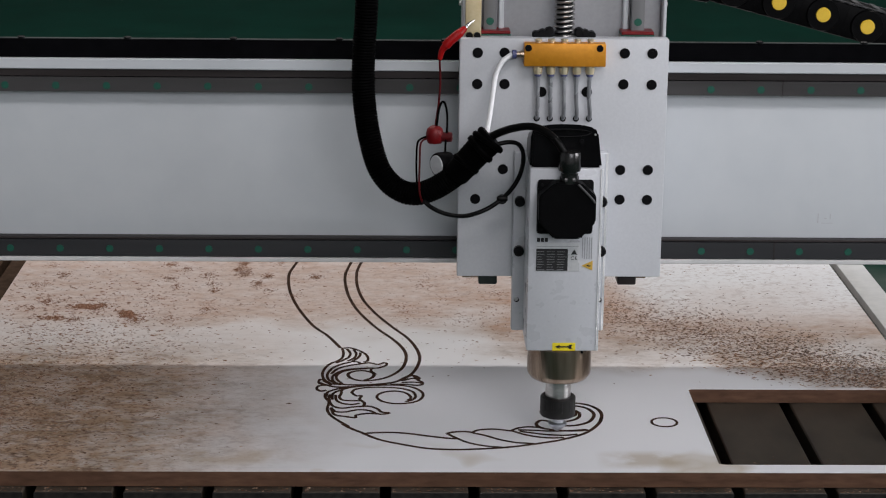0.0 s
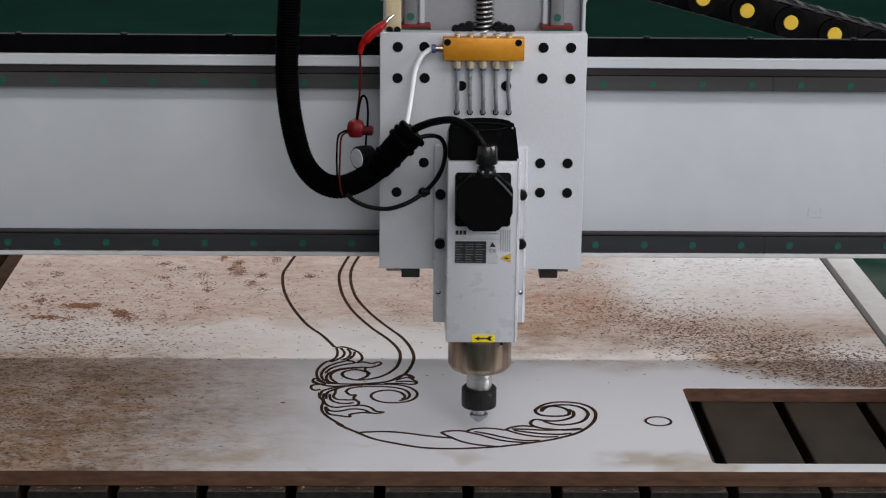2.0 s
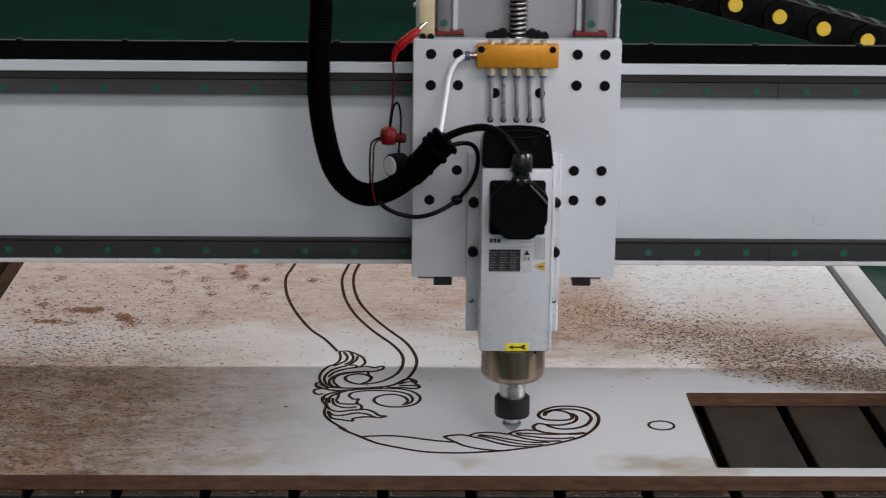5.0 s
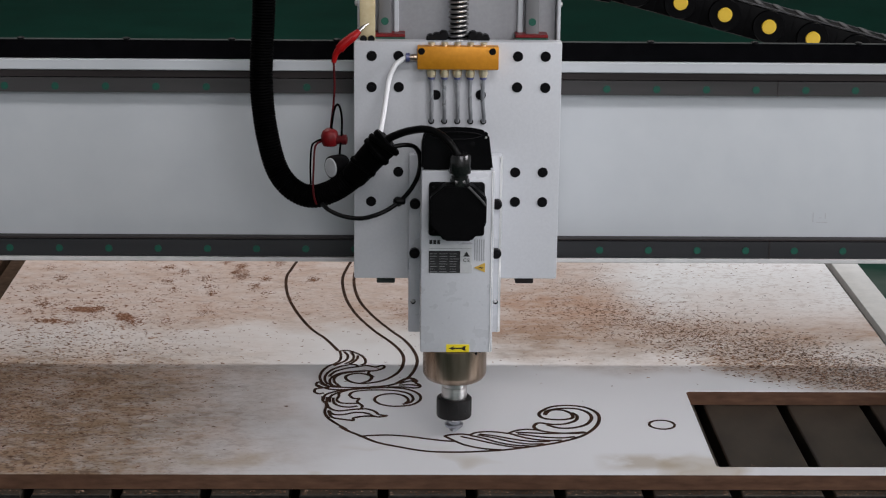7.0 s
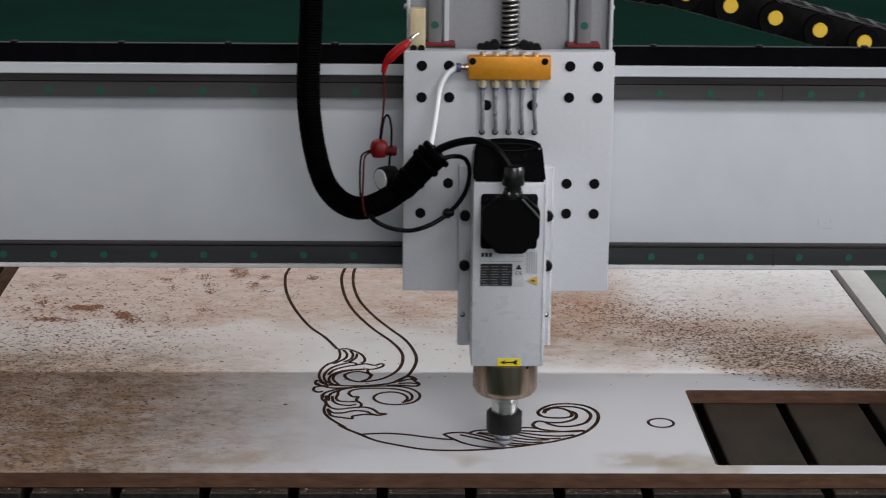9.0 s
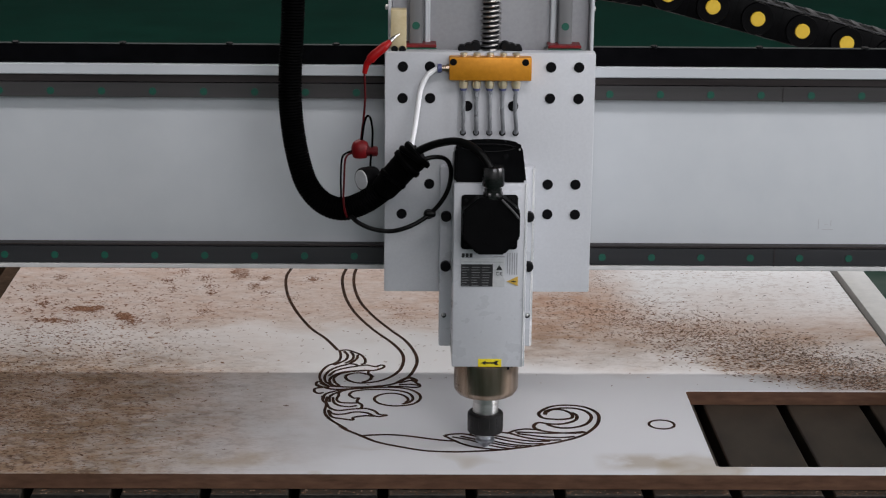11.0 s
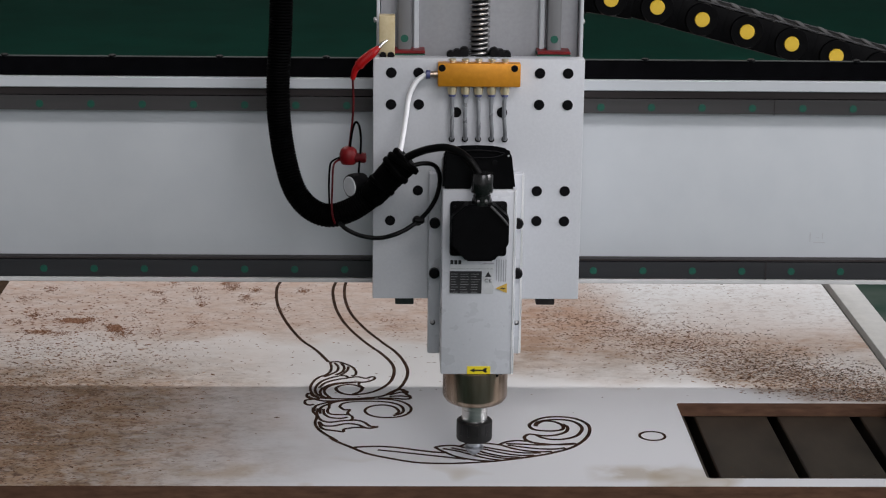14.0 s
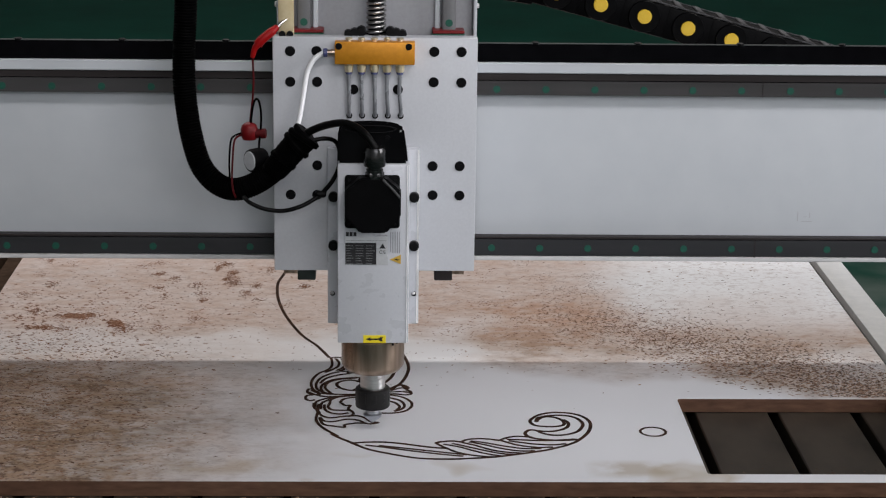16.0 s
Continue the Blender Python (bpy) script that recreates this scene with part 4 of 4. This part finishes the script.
for i in range(5):
    x = -0.0306 + 0.0149 * i
    fit = part("fitting", lathe(fresh(), [(0.0042, 0.4278), (0.0042, 0.4262), (0.0052, 0.4258), (0.0052, 0.4205), (0.0046, 0.4200), (0.0046, 0.4182)], "z", (x, -0.0935, 0), 12), brass, manifold, "brass hex fitting")
    part("collar", lathe(fresh(), [(0.0040, 0.4182), (0.0042, 0.4176), (0.0038, 0.4155)], "z", (x, -0.0935, 0), 14), blue_plastic, fit)
    part("plug", lathe(fresh(), [(0.0030, 0.4542), (0.0030, 0.4556), (0.0042, 0.4562), (0.0042, 0.4576), (0.0034, 0.4586)], "z", (x, -0.0935, 0), 12), brass, manifold)
    sway = (0.0003, -0.0001, 0.0005, -0.0002, -0.0004)[i]
    part("oil_tube", tube(fresh(), [(x, -0.0935, 0.4160), (x + sway, -0.0945, 0.3950), (x + 0.0002 * i + 0.0004, -0.0940, 0.3730), (x + 0.0002 * i + 0.0004, -0.0890, 0.3660), (x + 0.0002 * i + 0.0004, -0.0800, 0.3640)], 0.0024, 12), tube_grey, manifold, "small grey oil tube")
    part("tube_port", lathe(fresh(), [(0.0036, -0.0858), (0.0036, -0.0845)], "y", (x + 0.0002 * i + 0.0004, 0, 0.3645), 14), socket_dark, manifold)
inlet = part("inlet", lathe(fresh(), [(0.0044, -0.0470), (0.0044, -0.0510), (0.0036, -0.0514), (0.0036, -0.0560)], "x", (0, -0.0935, 0.4405), 12), nickel_sheen, manifold)
part("inlet_collar", lathe(fresh(), [(0.0045, -0.0555), (0.0052, -0.0565), (0.0052, -0.0600), (0.0040, -0.0606)], "x", (0, -0.0935, 0.4405), 14), blue_plastic, inlet)
part("white_tube", tube(fresh(), [(-0.0602, -0.0935, 0.4400), (-0.0645, -0.0940, 0.4378), (-0.0720, -0.0960, 0.4317), (-0.0789, -0.1000, 0.4175), (-0.0821, -0.1080, 0.3996), (-0.0853, -0.1180, 0.3789), (-0.0886, -0.1300, 0.3620), (-0.0912, -0.1400, 0.3530)], 0.0030, 12), white_plastic, manifold, "white oil supply tube")

spindle = thing("spindle_motor", "grey air-cooled spindle motor with black cap and collet", "spindle motor")
mount = part("mount_plate", box(fresh(), -0.0558, 0.0528, -0.100, -0.0855, 0.1120, 0.3275, 0.0020, 2), spindle_paint, spindle)
bolt_mesh = mesh_of("mount_bolt", lathe(lathe(fresh(), [(0.0046, -0.0075), (0.0060, -0.0062), (0.0060, 0.0)], "y", seg=20), [(0.0030, -0.0079), (0.0030, -0.004)], "y", seg=6), black_steel)
for x, z in ((-0.0487, 0.2700), (0.0469, 0.2700), (-0.0488, 0.2105), (0.0471, 0.2105)):
    again("mount_bolt", bolt_mesh, mount, Matrix.Translation((x, -0.100, z)))
pin_mesh = mesh_of("pin_screw", lathe(fresh(), [(0.0030, -0.0004), (0.0030, 0.002)], "y", seg=14), socket_dark)
tip_mesh = mesh_of("screw_tip", lathe(fresh(), [(0.0008, -0.0022), (0.0020, -0.0012), (0.0024, 0.0)], "y", seg=14), chrome)
for x in (-0.0500, 0.0473):
    pin = again("pin_screw", pin_mesh, mount, Matrix.Translation((x, -0.100, 0.1502)))
    again("screw_tip", tip_mesh, pin, Matrix.Translation((-0.0003, 0, 0.0008)))
AX, AY = -0.0012, -0.137
part("body", box(fresh(), -0.0422, 0.0402, -0.1720, -0.1003, 0.1106, 0.3255, 0.0018, 2), spindle_paint, spindle)
# bright strips stand in for the highlight on the right-hand edges
part("edge_strip", prism([(0.0376, -0.1727), (0.0404, -0.1706), (0.0404, -0.1701), (0.0376, -0.1701)], 0.1112, 0.3250), edge_glint, spindle, "bright strip standing in for the motor's edge highlight")
part("edge_strip", prism([(0.0504, -0.1007), (0.0531, -0.0987), (0.0531, -0.0982), (0.0504, -0.0982)], 0.1130, 0.3262), edge_glint, mount, "bright strip standing in for the plate's edge highlight")
bm = fresh()
cap_prof = [(-0.0425, 0.3257), (-0.0418, 0.3515), (-0.0385, 0.3585), (-0.0250, 0.3625), (-0.0050, 0.3634), (0.0150, 0.3625), (0.0290, 0.3595), (0.0335, 0.3540), (0.0386, 0.3257)]
slab(bm, cap_prof, -0.1700, -0.1030)
for v in bm.verts:   # the cap falls away to the back
    if v.co.z > 0.330:
        v.co.z += 0.0125 if v.co.y < -0.14 else -0.004
bmesh.ops.bevel(bm, geom=bm.edges[:], offset=0.0025, segments=2, affect="EDGES")
fan_cap = part("fan_cap", bm, cap_plastic, spindle, "glossy black fan cap")
rim_line = [(-0.0345, -0.1702, 0.3660), (-0.0250, -0.1712, 0.3690), (-0.0050, -0.1714, 0.3700), (0.0150, -0.1712, 0.3690), (0.0255, -0.1702, 0.3662)]
part("rim", tube(fresh(), rim_line, 0.0011, 8, 6), cap_plastic, fan_cap)
rim_low = [(-0.0345, -0.1702, 0.3655), (-0.0250, -0.1712, 0.3628), (-0.0050, -0.1714, 0.3618), (0.0150, -0.1712, 0.3628), (0.0255, -0.1702, 0.3657)]
part("rim", tube(fresh(), rim_low, 0.0008, 8, 6), cap_plastic, fan_cap)
part("screw", lathe(fresh(), [(0.0028, -0.1716), (0.0028, -0.168)], "y", (0.0150, 0, 0.3560), 12), socket_dark, fan_cap)
part("screw", lathe(fresh(), [(0.0012, -0.1716), (0.0012, -0.168)], "y", (0.0300, 0, 0.3640), 8), chrome, fan_cap)

# connector box: square base with an octagonal lid
base = part("terminal_base", box(fresh(), -0.0338, 0.0294, -0.1785, -0.1722, 0.2506, 0.3135, 0.0035), black_plastic, spindle)
cx, cz, r, k = -0.0012, 0.2848, 0.0318, 0.0150
octagon = [(cx - k, cz - r - 0.0025), (cx + k, cz - r - 0.0025), (cx + r, cz - k), (cx + r, cz + k), (cx + k, cz + r - 0.002), (cx - k, cz + r - 0.002), (cx - r, cz + k), (cx - r, cz - k)]
bm = slab(fresh(), octagon, -0.1985, -0.1785)
bmesh.ops.bevel(bm, geom=bm.edges[:], offset=0.0016, segments=2, affect="EDGES")
part("terminal_lid", bm, black_plastic, spindle, "black octagonal terminal box")
for x, z in ((-0.0285, 0.3080), (0.0240, 0.3080), (0.0240, 0.2560), (-0.0285, 0.2560)):
    part("base_screw", lathe(fresh(), [(0.0018, -0.1791), (0.0018, -0.177)], "y", (x, 0, z), 12), black_steel, base)
gland = part("cable_gland", lathe(fresh(), [(0.0098, 0.3080), (0.0098, 0.3235), (0.0088, 0.3238), (0.0088, 0.3268), (0.0122, 0.3272), (0.0126, 0.3285), (0.0126, 0.3450), (0.0112, 0.3486), (0.0060, 0.3492)], "z", (0.0006, -0.1880, 0), 24), gland_metal, spindle, "dark plated cable gland")
part("gland_nut", lathe(fresh(), [(0.0100, 0.3115), (0.0108, 0.3125), (0.0108, 0.3195), (0.0100, 0.3205)], "z", (0.0006, -0.1880, 0), 6), gland_metal, gland)
part("tie_cord", tube(fresh(), [(0.0100, -0.1990, 0.3135), (0.0173, -0.2002, 0.3062), (0.0245, -0.2002, 0.2985), (0.0292, -0.1995, 0.2925)], 0.0015, 8), cord_grey, spindle, "thin grey cord over the lid")

# turned nose, shaft, collet nut and bit
part("nose", lathe(fresh(), [(0.0360, 0.1106), (0.0373, 0.1096), (0.0373, 0.0770), (0.0366, 0.0745), (0.0335, 0.0700), (0.0318, 0.0690), (0.0144, 0.0688)], "z", (AX, AY, 0), 64), nickel_sheen, spindle, "polished steel nose")
part("nose_slot", box(fresh(), AX + 0.0225, AX + 0.0250, AY - 0.0310, AY - 0.025, 0.1062, 0.1104, 0.0005, 1), socket_dark, spindle)
part("nose_slot", box(fresh(), AX + 0.0275, AX + 0.0292, AY - 0.0262, AY - 0.020, 0.1070, 0.1104, 0.0004, 1), socket_dark, spindle)
part("shaft", lathe(fresh(), [(0.0144, 0.0690), (0.0144, 0.0585), (0.0149, 0.0580), (0.0149, 0.0400), (0.0136, 0.0385)], "z", (AX, AY, 0), 40), chrome, spindle)
nut = part("collet_nut", lathe(fresh(), [(0.0145, 0.0455), (0.0182, 0.0455), (0.0205, 0.0436), (0.0207, 0.0425), (0.0207, 0.0228), (0.0200, 0.0212), (0.0120, 0.0205)], "z", (AX, AY, 0), 40), nut_black, spindle, "black collet nut")
for i in range(12):
    a = 2 * math.pi * (i + 0.3) / 12
    notch = box(fresh(), -0.0012, 0.0012, -0.0209, -0.0200, 0.0290, 0.0420, 0.0003, 1)
    bmesh.ops.rotate(notch, verts=notch.verts[:], cent=(0, 0, 0), matrix=Matrix.Rotation(a, 3, "Z"))
    bmesh.ops.translate(notch, verts=notch.verts[:], vec=(AX, AY, 0))
    part("wrench_flat", notch, nut_black, nut)
part("collet_ring", lathe(fresh(), [(0.0090, 0.0206), (0.0090, 0.0168), (0.0080, 0.0160)], "z", (AX, AY, 0), 24), chrome, nut)
bit = part("milling_bit", lathe(fresh(), [(0.0078, 0.0168), (0.0078, 0.0125), (0.0112, 0.0112), (0.0106, 0.0085), (0.0030, 0.0015), (0.0006, 0.0002)], "z", (AX, AY, 0), 24), bit_steel, spindle, "steel engraving bit")

# labels on the motor
for i in range(3):
    part("maker_mark", box(fresh(), -0.0326 + 0.0044 * i, -0.0292 + 0.0044 * i, -0.1726, -0.1719, 0.2402, 0.2450), ink, spindle)
plate_label = part("rating_label", box(fresh(), -0.0334, 0.0160, -0.1725, -0.1719, 0.2060, 0.2392), label_film, spindle, "silver rating label")
part("table", box(fresh(), -0.0331, 0.0026, -0.1731, -0.1726, 0.2066, 0.2324), ink, plate_label)
for i in range(8):
    for x0, x1 in ((-0.0322, -0.0225), (-0.0212, -0.0110), (-0.0095, 0.0018)):
        w = 0.45 + 0.5 * random.random()
        part("line", box(fresh(), x0, x0 + (x1 - x0) * w, -0.1734, -0.1732, 0.2078 + 0.0030 * i, 0.2083 + 0.0030 * i), grey_ink, plate_label)
part("line", box(fresh(), -0.0325, 0.0150, -0.1730, -0.1726, 0.2350, 0.2353), grey_ink, plate_label)
part("line", box(fresh(), 0.0040, 0.0160, -0.1726, -0.1719, 0.2412, 0.2416), grey_ink, spindle)
part("warning_mark", slab(fresh(), [(0.0062, 0.2258), (0.0134, 0.2258), (0.0098, 0.2318)], -0.1730, -0.1726), ink, plate_label)
part("bin_mark", box(fresh(), 0.0068, 0.0128, -0.1729, -0.1726, 0.2095, 0.2150), label_film, plate_label)
text = bpy.data.curves.new("approval_mark", "FONT")
text.body, text.size, text.extrude = "CE", 0.0056, 0.00015
text.space_character = 1.3
text.materials.append(ink)
mark = new("approval_mark", text)
mark.parent = plate_label
mark.matrix_basis = pose(0.0058, -0.1728, 0.2196, 90, 0, 0)
for i in range(5):
    part("stripe", box(fresh(), 0.0186 + 0.0026 * i, 0.0196 + 0.0026 * i, -0.1724, -0.1719, 0.2205 + 0.0012 * (i == 0), 0.2458), stripe_grey, spindle)
tri = part("warning_triangle", slab(fresh(), [(0.0185, 0.2126), (0.0310, 0.2072), (0.0310, 0.2184)], -0.1728, -0.1719), amber_film, spindle, "amber warning triangle")
part("bolt_sign", slab(fresh(), [(0.0230, 0.2122), (0.0262, 0.2141), (0.0262, 0.2132), (0.0296, 0.2128), (0.0264, 0.2112), (0.0264, 0.2121)], -0.1731, -0.1729), ink, tri)
arrow_label = part("arrow_label", box(fresh(), -0.0122, 0.0142, -0.1726, -0.1719, 0.1112, 0.1205, 0.0002, 1), yellow_film, spindle, "yellow sticker with a black arrow")
part("arrow", slab(fresh(), [(-0.0092, 0.1160), (-0.0035, 0.1184), (-0.0040, 0.1168), (0.0055, 0.1168), (0.0080, 0.1186), (0.0110, 0.1185), (0.0092, 0.1160),
                             (0.0110, 0.1136), (0.0080, 0.1134), (0.0055, 0.1152), (-0.0040, 0.1152), (-0.0035, 0.1136)], -0.1731, -0.1727), ink, arrow_label)

# ---- hose, cables, touch-off clip ----
hose = thing("cable_hose", "black corrugated cable hose hanging in a loop", "hose")
part("corrugated_tube", tube(fresh(), [(-0.2210, -0.085, 0.6000), (-0.2238, -0.09, 0.4919), (-0.2266, -0.09, 0.4471), (-0.2275, -0.09, 0.4082), (-0.2254, -0.09, 0.3756), (-0.2202, -0.095, 0.3439), (-0.2111, -0.1, 0.3120), (-0.1985, -0.105, 0.2934), (-0.1821, -0.11, 0.2828), (-0.1645, -0.115, 0.2814), (-0.1444, -0.12, 0.2894), (-0.1290, -0.125, 0.3006), (-0.1160, -0.13, 0.3130), (-0.1012, -0.14, 0.3330)], 0.0132, 20, 8, 0.0006, 0.0034), black_rubber, hose)
sleeve = part("sleeve", tube(fresh(), [(-0.1206, -0.13, 0.3084), (-0.1124, -0.135, 0.3188), (-0.0999, -0.14, 0.3343), (-0.0887, -0.143, 0.3467), (-0.0812, -0.145, 0.3540)], 0.0150, 24, 12, 0.0002, 0.006, 1.14), black_rubber, hose, "black taped sleeve")
# loose turns of tape round the sleeve, each a little askew
for cx, cy, cz, r, tilt in ((-0.0945, -0.1415, 0.3405, 0.0188, 6), (-0.0862, -0.1435, 0.3490, 0.0196, -7), (-0.0835, -0.1442, 0.3520, 0.0180, 4), (-0.1100, -0.136, 0.3220, 0.0168, -4)):
    band = lathe(fresh(), [(r - 0.003, -0.0034), (r, -0.0028), (r + 0.0006, 0.0012), (r - 0.0008, 0.0032), (r - 0.004, 0.0036)], "z", (0, 0, 0), 28)
    bmesh.ops.transform(band, matrix=pose(cx, cy, cz, 0, 42 + tilt, 8 - tilt), verts=band.verts[:])
    part("tape_turn", band, black_rubber, sleeve)
part("motor_cable", tube(fresh(), [(-0.0860, -0.145, 0.3535), (-0.0732, -0.148, 0.3608), (-0.0578, -0.155, 0.3675), (-0.0394, -0.165, 0.3717), (-0.0243, -0.175, 0.3688), (-0.0120, -0.185, 0.3602), (-0.0030, -0.188, 0.3470)], 0.0047, 14, 10, taper=0.85), cable_sheath, hose, "black motor cable")
part("thin_cable", tube(fresh(), [(-0.0793, -0.148, 0.3466), (-0.0635, -0.145, 0.3492), (-0.0519, -0.140, 0.3462), (-0.0459, -0.135, 0.3367), (-0.0448, -0.130, 0.3225), (-0.0480, -0.120, 0.3044), (-0.0561, -0.120, 0.2898), (-0.0676, -0.120, 0.2772), (-0.0824, -0.125, 0.2678), (-0.0972, -0.130, 0.2624), (-0.1133, -0.140, 0.2616), (-0.1325, -0.145, 0.2654), (-0.1480, -0.146, 0.2725), (-0.1570, -0.134, 0.2770)], 0.0026, 10, 8), cable_sheath, hose, "thin black looped cable")
part("cable_knot", lathe(fresh(), [(0.0022, -0.006), (0.0040, -0.004), (0.0044, 0.001), (0.0038, 0.005), (0.0022, 0.0065)], "x", (-0.0676, -0.120, 0.2772), 14), cable_sheath, hose, "small tape knot")

clip = thing("touch_off_clip", "red crocodile clip hanging on a thin red wire", "test clip")
boot = fresh()
tube(boot, [(-0.1430, -0.09, 0.4334), (-0.1403, -0.09, 0.4438), (-0.1360, -0.09, 0.4497)], 0.0028, 12, 8, taper=1.6)
tube(boot, [(-0.1364, -0.09, 0.4490), (-0.1321, -0.09, 0.4541), (-0.1260, -0.089, 0.4592), (-0.1205, -0.087, 0.4634)], 0.0056, 14, 8, taper=0.95)
tube(boot, [(-0.1212, -0.087, 0.4628), (-0.1142, -0.082, 0.4684)], 0.0053, 14, 6, taper=0.62)
part("clip_boot", boot, red_plastic, clip, "red rubber boot")
part("clip_jaw", tube(fresh(), [(-0.1150, -0.082, 0.4678), (-0.1085, -0.078, 0.4736), (-0.1033, -0.074, 0.4762)], 0.0026, 8, 4, taper=0.35), screw_steel, clip, "bare steel jaw")
part("red_wire", tube(fresh(), [(-0.1430, -0.09, 0.4340), (-0.1421, -0.09, 0.4088), (-0.1433, -0.09, 0.3859), (-0.1452, -0.09, 0.3700), (-0.1471, -0.09, 0.3540)], 0.0013, 8), dark_red, clip)
part("black_wire", tube(fresh(), [(-0.1458, -0.0915, 0.3564), (-0.1430, -0.0915, 0.3761), (-0.1394, -0.091, 0.3845), (-0.1356, -0.091, 0.3803), (-0.1336, -0.092, 0.3668), (-0.1341, -0.094, 0.3494), (-0.1354, -0.098, 0.3371), (-0.1360, -0.105, 0.3281)], 0.0013, 8), black_rubber, clip)
part("plug_wire", tube(fresh(), [(-0.1550, -0.09, 0.3440), (-0.1637, -0.098, 0.3422), (-0.1681, -0.110, 0.3383), (-0.1691, -0.125, 0.3181), (-0.1684, -0.130, 0.2976)], 0.0012, 8), black_rubber, clip)
part("plug_wire", tube(fresh(), [(-0.1540, -0.09, 0.3424), (-0.1624, -0.098, 0.3396), (-0.1648, -0.110, 0.3344), (-0.1653, -0.125, 0.3181), (-0.1659, -0.130, 0.2970), (-0.1645, -0.1315, 0.2834), (-0.1620, -0.130, 0.2753)], 0.0012, 8), dark_red, clip)
bx, by, bz = (-0.1477, -0.09, 0.3455)
ball = part("red_plug", lathe(fresh(), [(0.0035, -0.0105), (0.0080, -0.0095), (0.0102, -0.0050), (0.0104, 0.0020), (0.0086, 0.0075), (0.0060, 0.0095), (0.0030, 0.0110)], "z", (bx, by, bz), 20), plug_red, clip, "red round plug")
part("plug_neck", lathe(fresh(), [(0.0050, 0.004), (0.0058, 0.008), (0.0056, 0.012), (0.0062, 0.0135), (0.0060, 0.0190), (0.0035, 0.0205)], "x", (bx, by - 0.002, bz - 0.002), 16), dark_red, ball, "dark red screw neck")
mx, my, mz = (-0.1390, -0.110, 0.3155)
turn_left = pose(mx, my, mz, 0, 0, -52)
mag_bm = lathe(fresh(), [(0.0100, 0.0125), (0.0128, 0.0105), (0.0138, 0.0060), (0.0138, -0.0060), (0.0128, -0.0085)], "y", (0, 0, 0), 28)
bmesh.ops.transform(mag_bm, matrix=turn_left, verts=mag_bm.verts[:])
mag = part("magnet_holder", mag_bm, black_plastic, clip, "black round magnet holder")
face_bm = lathe(fresh(), [(0.0112, -0.0080), (0.0112, -0.0092), (0.0104, -0.0098)], "y", (0, 0, 0), 28)
bmesh.ops.transform(face_bm, matrix=turn_left, verts=face_bm.verts[:])
part("magnet_face", face_bm, bare_face, mag, "polished steel face")

# ---- drag chain on the tray behind ----
chain = thing("drag_chain", "black plastic drag chain with round yellow caps", "cable chain")
CHY = 0.150
link_bm = box(fresh(), -0.0315, 0.0315, 0.0, 0.058, -0.0215, 0.0215, 0.004)
link_mesh = mesh_of("link", link_bm, black_plastic)
bar_mesh = mesh_of("cross_bar", box(fresh(), -0.0045, 0.0045, -0.001, 0.059, 0.0214, 0.0240, 0.0010, 1), bar_grey)
rib_mesh = mesh_of("edge_rib", box(fresh(), -0.0290, 0.0290, -0.0012, 0.0030, 0.0214, 0.0232, 0.0006, 1), bar_grey)
plate_mesh = mesh_of("side_plate", lathe(fresh(), [(0.0200, -0.0030), (0.0208, -0.0015), (0.0208, 0.002)], "y", seg=28), black_plastic)
dot_mesh = mesh_of("yellow_cap", lathe(fresh(), [(0.0088, -0.0046), (0.0095, -0.0036), (0.0095, 0.0)], "y", seg=24), yellow_plastic)
px0, pz0 = 0.0555, 0.4950
x, z = px0, pz0
for i in range(15):
    # the chain leaves the carriage level, then sinks towards the tray
    ang = -3.0 if i < 2 else (-9.0 if i == 2 else -14.7)
    if i >= 12:
        ang = -7.0 if i == 12 else 0.0
    link = again("link", link_mesh, chain, pose(x, CHY, z, 0, -ang, 0))
    again("side_plate", plate_mesh, link, Matrix.Translation((0, -0.001, 0)))
    for bx in (-0.0150, 0.0130):
        again("cross_bar", bar_mesh, link, Matrix.Translation((bx, 0, 0)))
    for by in (0.0, 0.0560):
        again("edge_rib", rib_mesh, link, Matrix.Translation((0, by, 0)))
    again("yellow_cap", dot_mesh, link, Matrix.Translation((0, -0.001, 0)))
    x += 0.0586 * math.cos(radians(ang))
    z += 0.0586 * math.sin(radians(ang))
part("chain_bracket", box(fresh(), 0.04, 0.118, -0.010, 0.150, 0.480, 0.515, 0.002), black_steel, chain)


def trim(root):
    """Brings a machine assembly from drawn size to true size."""
    done = set()
    for ob in root.children_recursive:
        ob.matrix_basis.translation *= TRIM
        if ob.type == "FONT":
            ob.data.size *= TRIM
        elif ob.data.name not in done:
            done.add(ob.data.name)
            ob.data.transform(Matrix.Scale(TRIM, 4))


for assembly in (gantry, carriage, chain, head_plate, manifold, spindle, clip, hose):
    trim(assembly)


def motions():
    lift = [(t, pose(x, y, z + RISE)) for t, x, y, z in head_rows]
    level = [(t, pose(x, y, RISE)) for t, x, y, z in head_rows]
    beam = [(t, pose(0, y, RISE)) for t, x, y, z in head_rows]
    walk(gantry, beam)
    for ob in (carriage, chain):
        walk(ob, level)
    for ob in (head_plate, manifold, spindle, clip):
        walk(ob, lift)
    # the hose hangs from above and lags a little behind the head
    walk(hose, [(t, pose(x - 0.001 - 0.035 * (x - 0.138), y, z + RISE)) for t, x, y, z in head_rows])
    # lines that the bit mills while the clip runs come up to the surface as it passes
    for t0, t1, ob in fresh_grooves:
        walk(ob, [(0, pose(0, 0, -0.003)), (t0, pose(0, 0, -0.003)), (t1 + 0.05, pose(0, 0, 0)), (SECONDS, pose(0, 0, 0))])


motions()
